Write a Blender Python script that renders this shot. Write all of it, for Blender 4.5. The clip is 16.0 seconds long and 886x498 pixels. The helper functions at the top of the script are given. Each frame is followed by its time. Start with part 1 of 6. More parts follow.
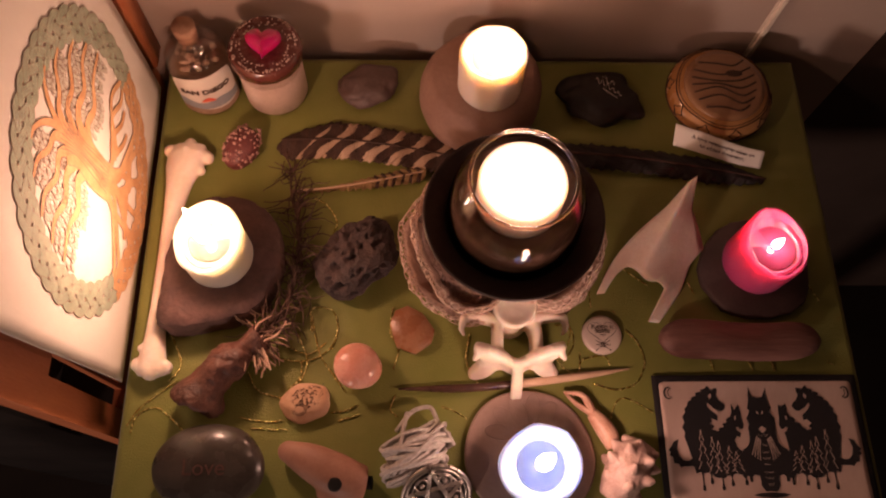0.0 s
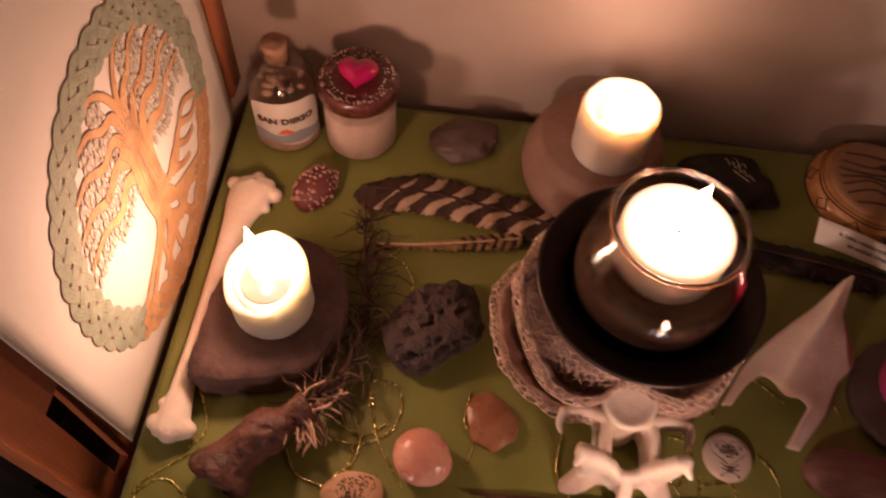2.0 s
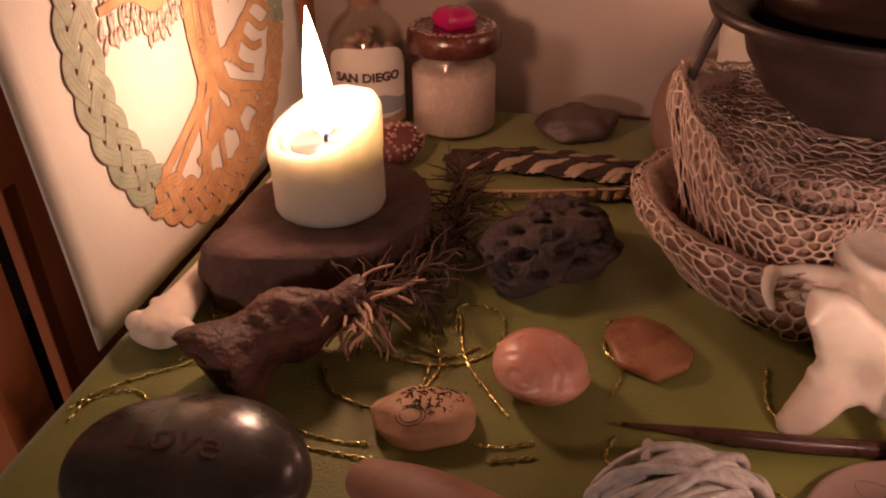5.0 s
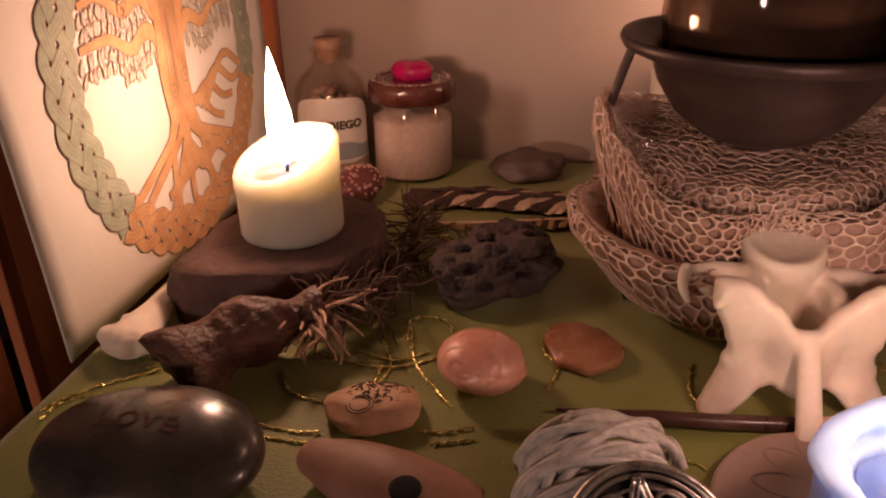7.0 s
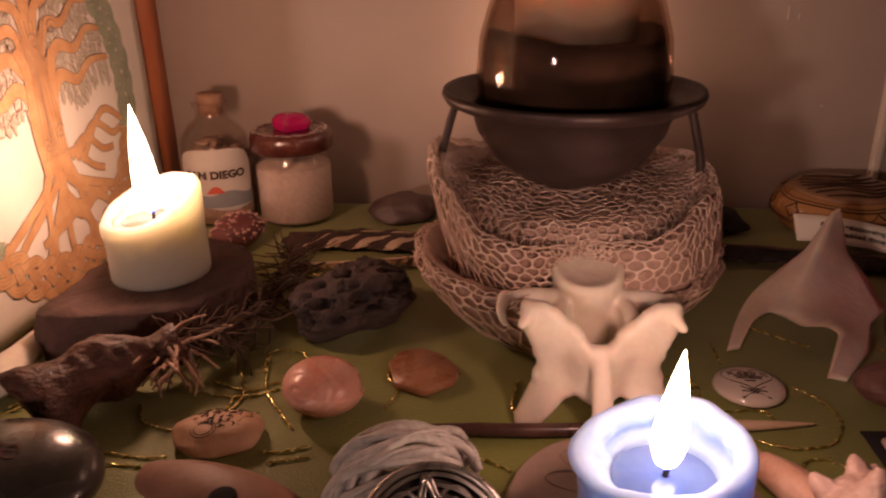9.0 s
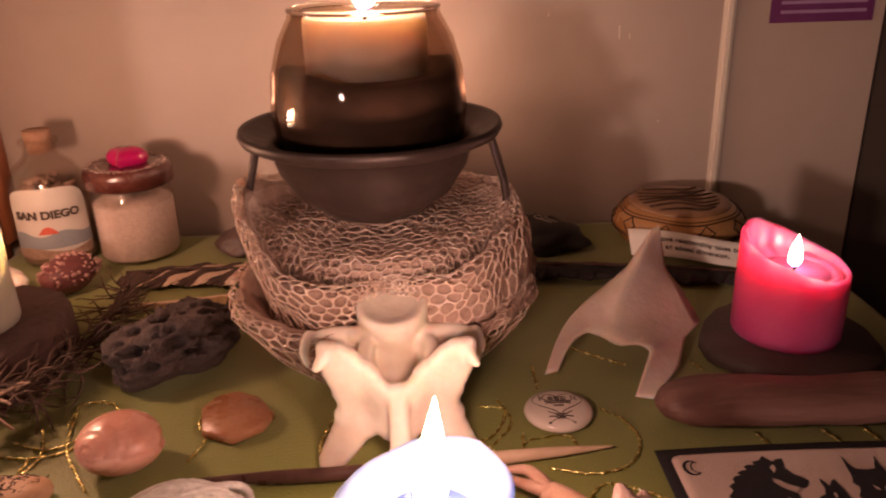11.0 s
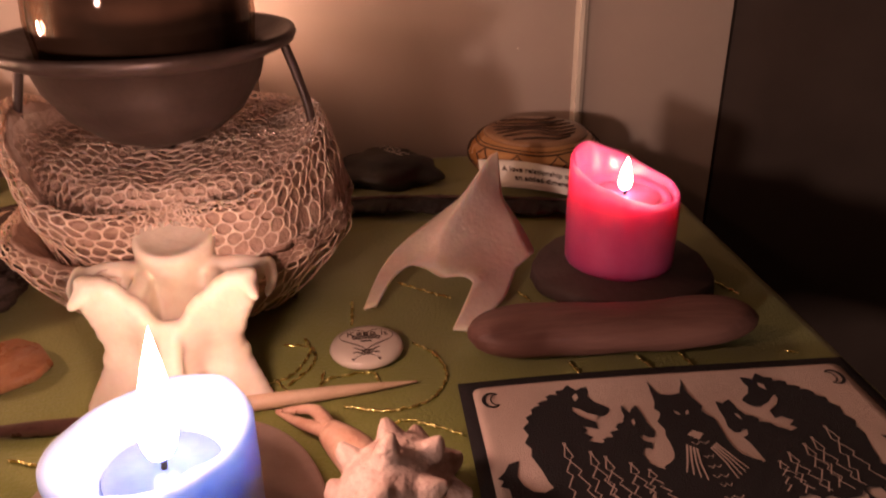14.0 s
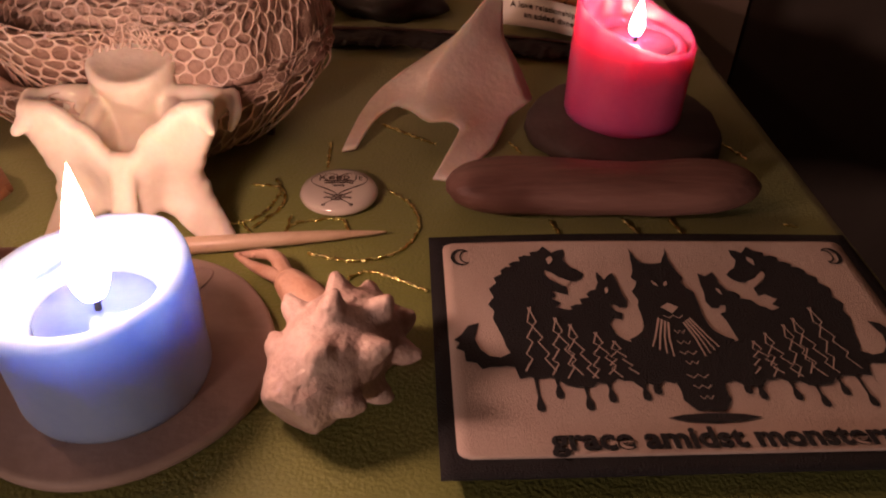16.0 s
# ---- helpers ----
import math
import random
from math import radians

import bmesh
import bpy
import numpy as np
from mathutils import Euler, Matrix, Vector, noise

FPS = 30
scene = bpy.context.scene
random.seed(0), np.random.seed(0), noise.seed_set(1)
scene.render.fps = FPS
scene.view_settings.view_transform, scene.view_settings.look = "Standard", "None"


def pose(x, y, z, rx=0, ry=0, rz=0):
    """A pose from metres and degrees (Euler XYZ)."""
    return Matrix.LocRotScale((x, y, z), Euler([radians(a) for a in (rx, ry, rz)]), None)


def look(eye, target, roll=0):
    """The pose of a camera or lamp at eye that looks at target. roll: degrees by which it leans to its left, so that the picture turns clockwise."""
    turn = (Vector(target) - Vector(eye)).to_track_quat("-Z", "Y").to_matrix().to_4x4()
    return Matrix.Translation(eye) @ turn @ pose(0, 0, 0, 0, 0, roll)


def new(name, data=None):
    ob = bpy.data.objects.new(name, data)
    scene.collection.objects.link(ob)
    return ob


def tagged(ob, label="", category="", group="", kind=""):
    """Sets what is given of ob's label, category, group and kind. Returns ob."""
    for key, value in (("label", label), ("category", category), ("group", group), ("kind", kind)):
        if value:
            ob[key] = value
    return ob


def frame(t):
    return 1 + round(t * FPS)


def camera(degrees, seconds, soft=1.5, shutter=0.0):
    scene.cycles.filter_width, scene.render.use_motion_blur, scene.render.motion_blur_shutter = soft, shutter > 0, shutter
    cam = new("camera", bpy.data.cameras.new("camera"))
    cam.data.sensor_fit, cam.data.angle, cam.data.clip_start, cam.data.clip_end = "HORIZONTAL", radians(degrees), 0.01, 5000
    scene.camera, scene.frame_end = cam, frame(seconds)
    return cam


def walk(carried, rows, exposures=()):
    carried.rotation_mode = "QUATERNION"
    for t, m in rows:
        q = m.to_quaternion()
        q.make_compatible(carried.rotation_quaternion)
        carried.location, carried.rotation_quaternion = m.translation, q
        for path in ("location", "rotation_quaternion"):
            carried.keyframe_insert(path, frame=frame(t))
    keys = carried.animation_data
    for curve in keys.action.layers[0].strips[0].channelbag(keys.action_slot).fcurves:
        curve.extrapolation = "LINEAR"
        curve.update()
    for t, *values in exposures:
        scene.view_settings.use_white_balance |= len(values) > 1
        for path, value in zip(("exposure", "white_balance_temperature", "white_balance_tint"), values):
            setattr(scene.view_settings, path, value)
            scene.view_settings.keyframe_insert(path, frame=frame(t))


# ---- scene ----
from mathutils.bvhtree import BVHTree

cam = camera(60.32, 16.0, soft=2.0, shutter=0.5)
PATH = [
    (0.0, look((-0.0383, -0.2100, 0.6200), (-0.0249, -0.0652, 0.2474), 4.92)),
    (0.5, look((-0.0423, -0.2102, 0.5992), (-0.0300, -0.0700, 0.2248), 4.76)),
    (1.0, look((-0.0414, -0.1965, 0.5764), (-0.0350, -0.0567, 0.2016), 3.81)),
    (1.5, look((-0.0498, -0.2008, 0.5383), (-0.0533, -0.0321, 0.1756), 3.04)),
    (2.0, look((-0.0814, -0.2128, 0.5024), (-0.0875, -0.0064, 0.1598), 5.24)),
    (2.5, look((-0.0964, -0.2358, 0.4273), (-0.1164, 0.0169, 0.1179), 4.26)),
    (3.0, look((-0.0915, -0.2579, 0.3525), (-0.1381, 0.0315, 0.0804), 1.79)),
    (3.5, look((-0.0919, -0.2711, 0.2849), (-0.1564, 0.0431, 0.0458), 0.51)),
    (4.0, look((-0.0879, -0.2847, 0.2474), (-0.1568, 0.0365, 0.0191), -0.34)),
    (6.5, look((-0.0613, -0.3400, 0.1942), (-0.1259, 0.0133, 0.0182), -1.09)),
    (7.0, look((-0.0546, -0.3476, 0.1970), (-0.1168, 0.0080, 0.0248), -1.14)),
    (7.5, look((-0.0469, -0.3558, 0.1998), (-0.1032, 0.0029, 0.0320), -1.10)),
    (8.0, look((-0.0341, -0.3635, 0.2031), (-0.0845, -0.0018, 0.0398), -1.23)),
    (8.5, look((-0.0176, -0.3705, 0.2038), (-0.0608, -0.0050, 0.0471), -1.22)),
    (9.0, look((-0.0008, -0.3752, 0.2059), (-0.0351, -0.0064, 0.0550), -1.04)),
    (11.5, look((0.0762, -0.3631, 0.2175), (0.0855, 0.0089, 0.0709), -2.15)),
    (12.0, look((0.0922, -0.3634, 0.2098), (0.1079, 0.0101, 0.0674), -2.38)),
    (12.5, look((0.0992, -0.3603, 0.2075), (0.1266, 0.0111, 0.0615), -1.84)),
    (13.0, look((0.1047, -0.3568, 0.2040), (0.1405, 0.0123, 0.0542), -1.31)),
    (13.5, look((0.1139, -0.3522, 0.1988), (0.1513, 0.0134, 0.0408), -1.10)),
    (14.0, look((0.1221, -0.3458, 0.1924), (0.1578, 0.0138, 0.0209), -0.80)),
    (14.5, look((0.1255, -0.3387, 0.1890), (0.1615, 0.0104, -0.0029), 0.19)),
    (15.0, look((0.1302, -0.3329, 0.1869), (0.1625, 0.0044, -0.0256), 1.01)),
    (15.5, look((0.1359, -0.3287, 0.1861), (0.1627, -0.0031, -0.0446), 1.55)),
    (16.0, look((0.1443, -0.3265, 0.1854), (0.1642, -0.0097, -0.0581), 1.70)),
]
walk(cam, PATH, [(0.0, 0.65), (1.5, 0.50), (3.5, 0.0), (7.5, 0.0), (9.0, -0.08), (11.5, 0.90), (14.0, 0.92), (16.0, 0.68)])

# ---- light: a dark room lit by five candle flames ----
world = bpy.data.worlds.new("world")
scene.world = world
world.use_nodes = True
world.node_tree.nodes["Background"].inputs[0].default_value = (0.9, 0.6, 0.4, 1)
world.node_tree.nodes["Background"].inputs[1].default_value = 0.01


def candle_light(name, at, watts, colour=(1.0, 0.502, 0.352), radius=0.008):
    lamp = bpy.data.lights.new(name, "POINT")
    lamp.energy, lamp.color, lamp.shadow_soft_size = watts, colour, radius
    ob = new(name, lamp)
    ob.location = at
    return ob


candle_light("flame_light_yellow", (-0.205, 0.011, 0.114), 0.50, (1.0, 0.490, 0.345), 0.012)
candle_light("flame_light_blue", (0.057, -0.153, 0.086), 0.28, (1.0, 0.53, 0.42), 0.010)
candle_light("flame_light_white", (0.026, 0.165, 0.116), 0.17)
candle_light("flame_light_jar", (0.030, 0.006, 0.211), 0.24, radius=0.010)
candle_light("flame_light_red", (0.2565, 0.0150, 0.062), 0.062, radius=0.004)
# a dim low lamp of the room, behind and to the side, that throws the shadow of the stand on the wall
room = bpy.data.lights.new("room_lamp_light", "AREA")
room.energy, room.color, room.size = 5.4, (1.0, 0.66, 0.56), 0.10
new("room_lamp_light", room).matrix_basis = look((-0.75, -1.55, 0.30), (0.0, 0.0, 0.05))


# ---- materials ----
def material(name, c1, c2=None, scale=60.0, rough=0.6, bump=0.0, bump_scale=None, metal=0.0, sss=0.0, sss_scale=0.01,
             sss_radius=(1.0, 0.5, 0.25), transmission=0.0, ior=1.45, coat=0.0, sheen=0.0, vary_rough=0.1, stretch=(1, 1, 1), spots=None):
    m = bpy.data.materials.new(name)
    m.use_nodes = True
    nt = m.node_tree
    n, l = nt.nodes, nt.links
    b = n["Principled BSDF"]
    co = n.new("ShaderNodeTexCoord")
    mp = n.new("ShaderNodeMapping")
    mp.inputs["Scale"].default_value = stretch
    l.new(co.outputs["Object"], mp.inputs["Vector"])
    nz = n.new("ShaderNodeTexNoise")
    nz.inputs["Scale"].default_value, nz.inputs["Detail"].default_value = scale, 6
    l.new(mp.outputs[0], nz.inputs["Vector"])
    fine = n.new("ShaderNodeTexNoise")
    fine.inputs["Scale"].default_value, fine.inputs["Detail"].default_value = scale * 7, 4
    l.new(mp.outputs[0], fine.inputs["Vector"])
    add = n.new("ShaderNodeMath")
    add.operation = "MULTIPLY_ADD"
    l.new(fine.outputs[0], add.inputs[0])
    add.inputs[1].default_value = 0.35
    l.new(nz.outputs[0], add.inputs[2])
    ramp = n.new("ShaderNodeValToRGB")
    ramp.color_ramp.elements[0].position, ramp.color_ramp.elements[1].position = 0.45, 0.9
    ramp.color_ramp.elements[0].color = (*c1, 1)
    ramp.color_ramp.elements[1].color = (*(c2 or tuple(min(1, v * 1.25) for v in c1)), 1)
    if spots:
        e = ramp.color_ramp.elements.new(0.78)
        e.color = (*spots, 1)
    l.new(add.outputs[0], ramp.inputs[0])
    l.new(ramp.outputs[0], b.inputs["Base Color"])
    rr = n.new("ShaderNodeMapRange")
    rr.inputs["From Min"].default_value, rr.inputs["From Max"].default_value = 0.3, 0.7
    rr.inputs["To Min"].default_value, rr.inputs["To Max"].default_value = max(0.02, rough - vary_rough), min(1, rough + vary_rough)
    l.new(nz.outputs[0], rr.inputs["Value"])
    l.new(rr.outputs[0], b.inputs["Roughness"])
    b.inputs["Metallic"].default_value = metal
    b.inputs["IOR"].default_value = ior
    b.inputs["Transmission Weight"].default_value = transmission
    b.inputs["Coat Weight"].default_value = coat
    b.inputs["Coat Roughness"].default_value = 0.15
    b.inputs["Sheen Weight"].default_value = sheen
    b.inputs["Subsurface Weight"].default_value = sss
    b.inputs["Subsurface Scale"].default_value = sss_scale
    b.inputs["Subsurface Radius"].default_value = sss_radius
    if bump:
        bn = n.new("ShaderNodeTexNoise")
        bn.inputs["Scale"].default_value, bn.inputs["Detail"].default_value = bump_scale or scale * 4, 8
        l.new(mp.outputs[0], bn.inputs["Vector"])
        bu = n.new("ShaderNodeBump")
        bu.inputs["Strength"].default_value, bu.inputs["Distance"].default_value = bump, 0.002
        l.new(bn.outputs[0], bu.inputs["Height"])
        l.new(bu.outputs[0], b.inputs["Normal"])
    return m


def flame_material(name, low, high, strength):
    """A flame: light added to what lies behind it, blue at the root."""
    m = bpy.data.materials.new(name)
    m.use_nodes = True
    n, l = m.node_tree.nodes, m.node_tree.links
    n.clear()
    out, add = n.new("ShaderNodeOutputMaterial"), n.new("ShaderNodeAddShader")
    em, tr = n.new("ShaderNodeEmission"), n.new("ShaderNodeBsdfTransparent")
    co, sep, ramp, st = n.new("ShaderNodeTexCoord"), n.new("ShaderNodeSeparateXYZ"), n.new("ShaderNodeValToRGB"), n.new("ShaderNodeValToRGB")
    l.new(co.outputs["Generated"], sep.inputs[0])
    l.new(sep.outputs["Z"], ramp.inputs[0])
    l.new(sep.outputs["Z"], st.inputs[0])
    ramp.color_ramp.elements[0].position, ramp.color_ramp.elements[1].position = 0.03, 0.17
    ramp.color_ramp.elements[0].color, ramp.color_ramp.elements[1].color = (*low, 1), (*high, 1)
    st.color_ramp.elements[0].position, st.color_ramp.elements[1].position = 0.0, 0.14
    st.color_ramp.elements[0].color, st.color_ramp.elements[1].color = (0.2, 0.2, 0.2, 1), (1, 1, 1, 1)
    mul = n.new("ShaderNodeMath")
    mul.operation = "MULTIPLY"
    mul.inputs[1].default_value = strength
    l.new(st.outputs[0], mul.inputs[0])
    l.new(ramp.outputs[0], em.inputs[0])
    l.new(mul.outputs[0], em.inputs[1])
    l.new(em.outputs[0], add.inputs[0])
    l.new(tr.outputs[0], add.inputs[1])
    l.new(add.outputs[0], out.inputs[0])
    return m


M_WALL = material("wall_paint", (0.42, 0.33, 0.275), (0.47, 0.38, 0.315), 5, 0.55, 0.25, 35)
M_TRIM = material("trim_paint", (0.68, 0.60, 0.50), (0.74, 0.66, 0.56), 9, 0.35, 0.1, 60)
M_DOOR = material("dark_panel_paint", (0.070, 0.050, 0.041), (0.095, 0.069, 0.056), 6, 0.6, 0.2, 40)
M_ROOM = material("room_plaster", (0.30, 0.24, 0.19), (0.34, 0.28, 0.22), 3, 0.8)
# floor coloured near black, the room's lack of light put into the base colour
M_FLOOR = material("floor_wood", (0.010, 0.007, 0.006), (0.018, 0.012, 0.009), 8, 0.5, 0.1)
M_TABLE = material("table_wood", (0.10, 0.05, 0.03), (0.15, 0.08, 0.045), 12, 0.45, 0.1, stretch=(1, 6, 1))
M_CLOTH = material("green_cloth", (0.190, 0.212, 0.040), (0.240, 0.256, 0.060), 14, 0.5, 0.35, 700, sheen=0.25)
M_GOLD = material("gold_thread", (0.82, 0.70, 0.20), (0.98, 0.90, 0.42), 300, 0.25, metal=1.0)
M_CREST = material("crate_wood", (0.44, 0.135, 0.055), (0.56, 0.20, 0.085), 14, 0.5, 0.3, 90, stretch=(6, 6, 1))
M_PAPER = material("white_card", (0.76, 0.71, 0.62), (0.80, 0.75, 0.67), 30, 0.7, 0.08, 500)
M_INK = material("dark_ink", (0.05, 0.035, 0.025), (0.08, 0.05, 0.035), 200, 0.7)
M_ARTINK = material("soft_pencil", (0.22, 0.14, 0.09), (0.33, 0.23, 0.16), 200, 0.7)
M_ARTGREEN = material("green_pencil", (0.24, 0.30, 0.21), (0.42, 0.46, 0.34), 70, 0.75, 0.1, 800)
M_ARTBROWN = material("brown_pencil", (0.50, 0.26, 0.11), (0.70, 0.43, 0.22), 70, 0.75, 0.1, 800)
M_ARTLEAF = material("leaf_pencil", (0.44, 0.45, 0.35), (0.68, 0.65, 0.55), 300, 0.75)
M_WAXY = material("yellow_wax", (0.44, 0.43, 0.36), (0.50, 0.49, 0.42), 40, 0.42, 0.06, 120, sss=1.0, sss_scale=0.032, sss_radius=(1, 0.9, 0.7))
M_WAXR = material("red_wax", (0.50, 0.048, 0.165), (0.57, 0.085, 0.21), 40, 0.38, 0.06, 120, sss=1.0, sss_scale=0.045, sss_radius=(1, 0.35, 0.4))
M_WAXB = material("blue_wax", (0.25, 0.35, 0.62), (0.32, 0.43, 0.68), 40, 0.35, 0.08, 120, sss=1.0, sss_scale=0.018, sss_radius=(0.8, 0.85, 1))
M_WAXW = material("white_wax", (0.64, 0.59, 0.52), (0.70, 0.65, 0.58), 40, 0.45, 0.05, 120, sss=1.0, sss_scale=0.02, sss_radius=(1, 0.75, 0.5))
M_SOOT = material("sooty_wax", (0.095, 0.064, 0.050), (0.22, 0.155, 0.125), 45, 0.65, 0.2, 120)
# black that paints the shade of a hole on a solid plug
M_HOLESHADE = material("hole_shade", (0.002, 0.0015, 0.001), (0.004, 0.003, 0.002), 200, 0.95)
# near-black colour standing in for the shade inside the crate
M_CRATESHADE = material("crate_inner_shade", (0.006, 0.004, 0.003), (0.012, 0.008, 0.006), 14, 0.7, 0.2)
M_WICK = material("charred_wick", (0.015, 0.012, 0.012), (0.05, 0.04, 0.035), 900, 0.9)
M_FLAME = flame_material("flame", (0.10, 0.16, 1.0), (1.0, 0.80, 0.50), 9.0)
M_IRON = material("dark_metal", (0.044, 0.028, 0.023), (0.072, 0.047, 0.039), 60, 0.44, 0.1, 250, metal=0.35)


def thin_glass(name, clear, smoke=None, z0=0.0, z1=1.0):
    """Clear glass with a mirror sheen; smoke is the tint at height z0, fading to clear at z1."""
    m = bpy.data.materials.new(name)
    m.use_nodes = True
    n, l = m.node_tree.nodes, m.node_tree.links
    n.clear()
    out, mix, tr, gl = n.new("ShaderNodeOutputMaterial"), n.new("ShaderNodeMixShader"), n.new("ShaderNodeBsdfTransparent"), n.new("ShaderNodeBsdfGlossy")
    fr, co, sep, mr, ramp = n.new("ShaderNodeFresnel"), n.new("ShaderNodeTexCoord"), n.new("ShaderNodeSeparateXYZ"), n.new("ShaderNodeMapRange"), n.new("ShaderNodeValToRGB")
    fr.inputs["IOR"].default_value = 1.42
    gl.inputs["Roughness"].default_value = 0.04
    l.new(co.outputs["Object"], sep.inputs[0])
    l.new(sep.outputs["Z"], mr.inputs["Value"])
    mr.inputs["From Min"].default_value, mr.inputs["From Max"].default_value = z0, z1
    l.new(mr.outputs[0], ramp.inputs[0])
    ramp.color_ramp.elements[0].color = (*(smoke or clear), 1)
    ramp.color_ramp.elements[1].color = (*clear, 1)
    l.new(ramp.outputs[0], tr.inputs[0])
    low = n.new("ShaderNodeMath")
    low.operation = "MINIMUM"
    low.inputs[1].default_value = 0.16
    l.new(fr.outputs[0], low.inputs[0])
    l.new(low.outputs[0], mix.inputs[0])
    l.new(tr.outputs[0], mix.inputs[1])
    l.new(gl.outputs[0], mix.inputs[2])
    l.new(mix.outputs[0], out.inputs[0])
    return m


M_SMOKE = thin_glass("smoked_glass", (0.80, 0.72, 0.65), (0.66, 0.56, 0.49), 0.146, 0.188)
M_RIM = material("glass_lip", (0.70, 0.62, 0.55), (0.74, 0.66, 0.60), 60, 0.05, transmission=1.0, vary_rough=0.02)
M_GLASS = thin_glass("clear_glass", (0.95, 0.93, 0.91))
M_NET = material("dried_net_fibre", (0.52, 0.36, 0.285), (0.74, 0.56, 0.46), 120, 0.22, 0.3, 600, sss=0.15, sss_scale=0.003)
# lining darkened as shade behind the fibres; the bed is its lighter, lit copy
M_NETSHADE = material("shaded_net_lining", (0.25, 0.15, 0.112), (0.43, 0.285, 0.22), 45, 0.6, 0.7, 300)
M_NETLIT = material("lit_fibre_bed", (0.42, 0.285, 0.22), (0.60, 0.43, 0.345), 110, 0.55, 0.8, 500)
M_BONE = material("pale_bone", (0.71, 0.60, 0.49), (0.86, 0.78, 0.67), 38, 0.5, 0.15, 300, sss=0.25, sss_scale=0.004)
# bone base colour made pinker to carry the red candle's glow
M_BONE2 = material("thin_bone", (0.72, 0.54, 0.45), (0.84, 0.69, 0.60), 60, 0.45, 0.2, 300, sss=0.5, sss_scale=0.004)
M_SLAB = material("brown_sandstone", (0.062, 0.034, 0.029), (0.13, 0.072, 0.060), 50, 0.75, 0.6, 260)
M_BOULDER = material("tan_boulder", (0.22, 0.125, 0.09), (0.32, 0.20, 0.15), 30, 0.7, 0.4, 150)
M_SLATE = material("dark_slate", (0.055, 0.035, 0.032), (0.09, 0.06, 0.055), 40, 0.6, 0.3, 200)
M_PEBBLE = material("grey_brown_pebble", (0.085, 0.055, 0.048), (0.15, 0.10, 0.085), 50, 0.5, 0.3, 250)
M_BLACKSTONE = material("black_stone", (0.010, 0.009, 0.008), (0.026, 0.022, 0.019), 40, 0.55, 0.3, 120)
M_POLISH = material("polished_dark_stone", (0.036, 0.031, 0.026), (0.075, 0.064, 0.053), 45, 0.30, 0.08, 200, coat=0.25)
M_LAVA = material("pitted_lava", (0.034, 0.024, 0.022), (0.098, 0.066, 0.058), 80, 0.85, 0.9, 500)
M_ROOT = material("dried_root", (0.045, 0.017, 0.011), (0.15, 0.062, 0.040), 70, 0.55, 0.9, 260, stretch=(1, 1, 2))
M_SPRIG = material("dry_sprig", (0.05, 0.028, 0.018), (0.13, 0.075, 0.05), 90, 0.8, 0.3)
M_TUFT = material("pale_rootlets", (0.42, 0.26, 0.18), (0.60, 0.41, 0.30), 90, 0.7, 0.3)
M_PINK = material("pink_shell", (0.60, 0.27, 0.20), (0.74, 0.42, 0.32), 60, 0.3, 0.15, 200, sss=0.3, sss_scale=0.004)
M_AMBER = material("amber_agate", (0.29, 0.125, 0.060), (0.42, 0.21, 0.115), 90, 0.3, 0.3, 200, sss=0.35, sss_scale=0.006)
M_RUNE = material("tan_stone", (0.52, 0.30, 0.17), (0.66, 0.43, 0.28), 90, 0.6, 0.3, 300)
M_CLAY = material("brown_clay", (0.26, 0.125, 0.08), (0.36, 0.19, 0.13), 50, 0.6, 0.15, 300)
M_DISC = material("clay_disc", (0.34, 0.24, 0.20), (0.44, 0.32, 0.275), 40, 0.6, 0.15, 250)
M_SILVER = material("old_silver", (0.32, 0.29, 0.26), (0.62, 0.57, 0.52), 140, 0.33, 0.2, 400, metal=0.9)
M_SILVERD = material("tarnished_silver", (0.05, 0.045, 0.04), (0.11, 0.10, 0.09), 140, 0.55, metal=0.6)
M_CORD = material("grey_cord", (0.38, 0.35, 0.32), (0.62, 0.58, 0.54), 300, 0.35, 0.4, 1500)
M_QUILLD = material("dark_quill", (0.05, 0.025, 0.02), (0.12, 0.06, 0.045), 80, 0.35)
M_QUILLP = material("pale_quill", (0.60, 0.42, 0.28), (0.72, 0.54, 0.38), 80, 0.35)
M_BADGE = material("white_enamel", (0.72, 0.63, 0.54), (0.75, 0.66, 0.57), 40, 0.15, coat=0.6, vary_rough=0.03)
M_CLAW = material("crab_claw", (0.55, 0.30, 0.20), (0.72, 0.48, 0.36), 120, 0.4, 0.3, 500)
M_CONCH = material("spiny_shell", (0.40, 0.25, 0.20), (0.68, 0.51, 0.44), 70, 0.45, 0.5, 400)
M_PATCHB = material("black_twill", (0.010, 0.009, 0.011), (0.022, 0.02, 0.022), 300, 0.8, 0.5, 1500)
M_PATCHW = material("cream_twill", (0.56, 0.42, 0.355), (0.65, 0.51, 0.44), 60, 0.75, 0.35, 2600, stretch=(1, 0.35, 1))
M_BARW = material("smooth_driftwood", (0.12, 0.056, 0.046), (0.24, 0.12, 0.095), 70, 0.6, 0.6, 260, stretch=(0.12, 1, 1))
M_FEATHD = material("dark_feather_vane", (0.035, 0.02, 0.014), (0.075, 0.04, 0.028), 200, 0.7, 0.6, 900, stretch=(1, 0.2, 1))
M_FEATHP = material("pale_feather_bar", (0.50, 0.36, 0.25), (0.62, 0.47, 0.34), 200, 0.7, 0.6, 900, stretch=(1, 0.2, 1))
M_FEATHT = material("tan_feather_vane", (0.26, 0.17, 0.07), (0.36, 0.24, 0.11), 200, 0.7, 0.5, 900)
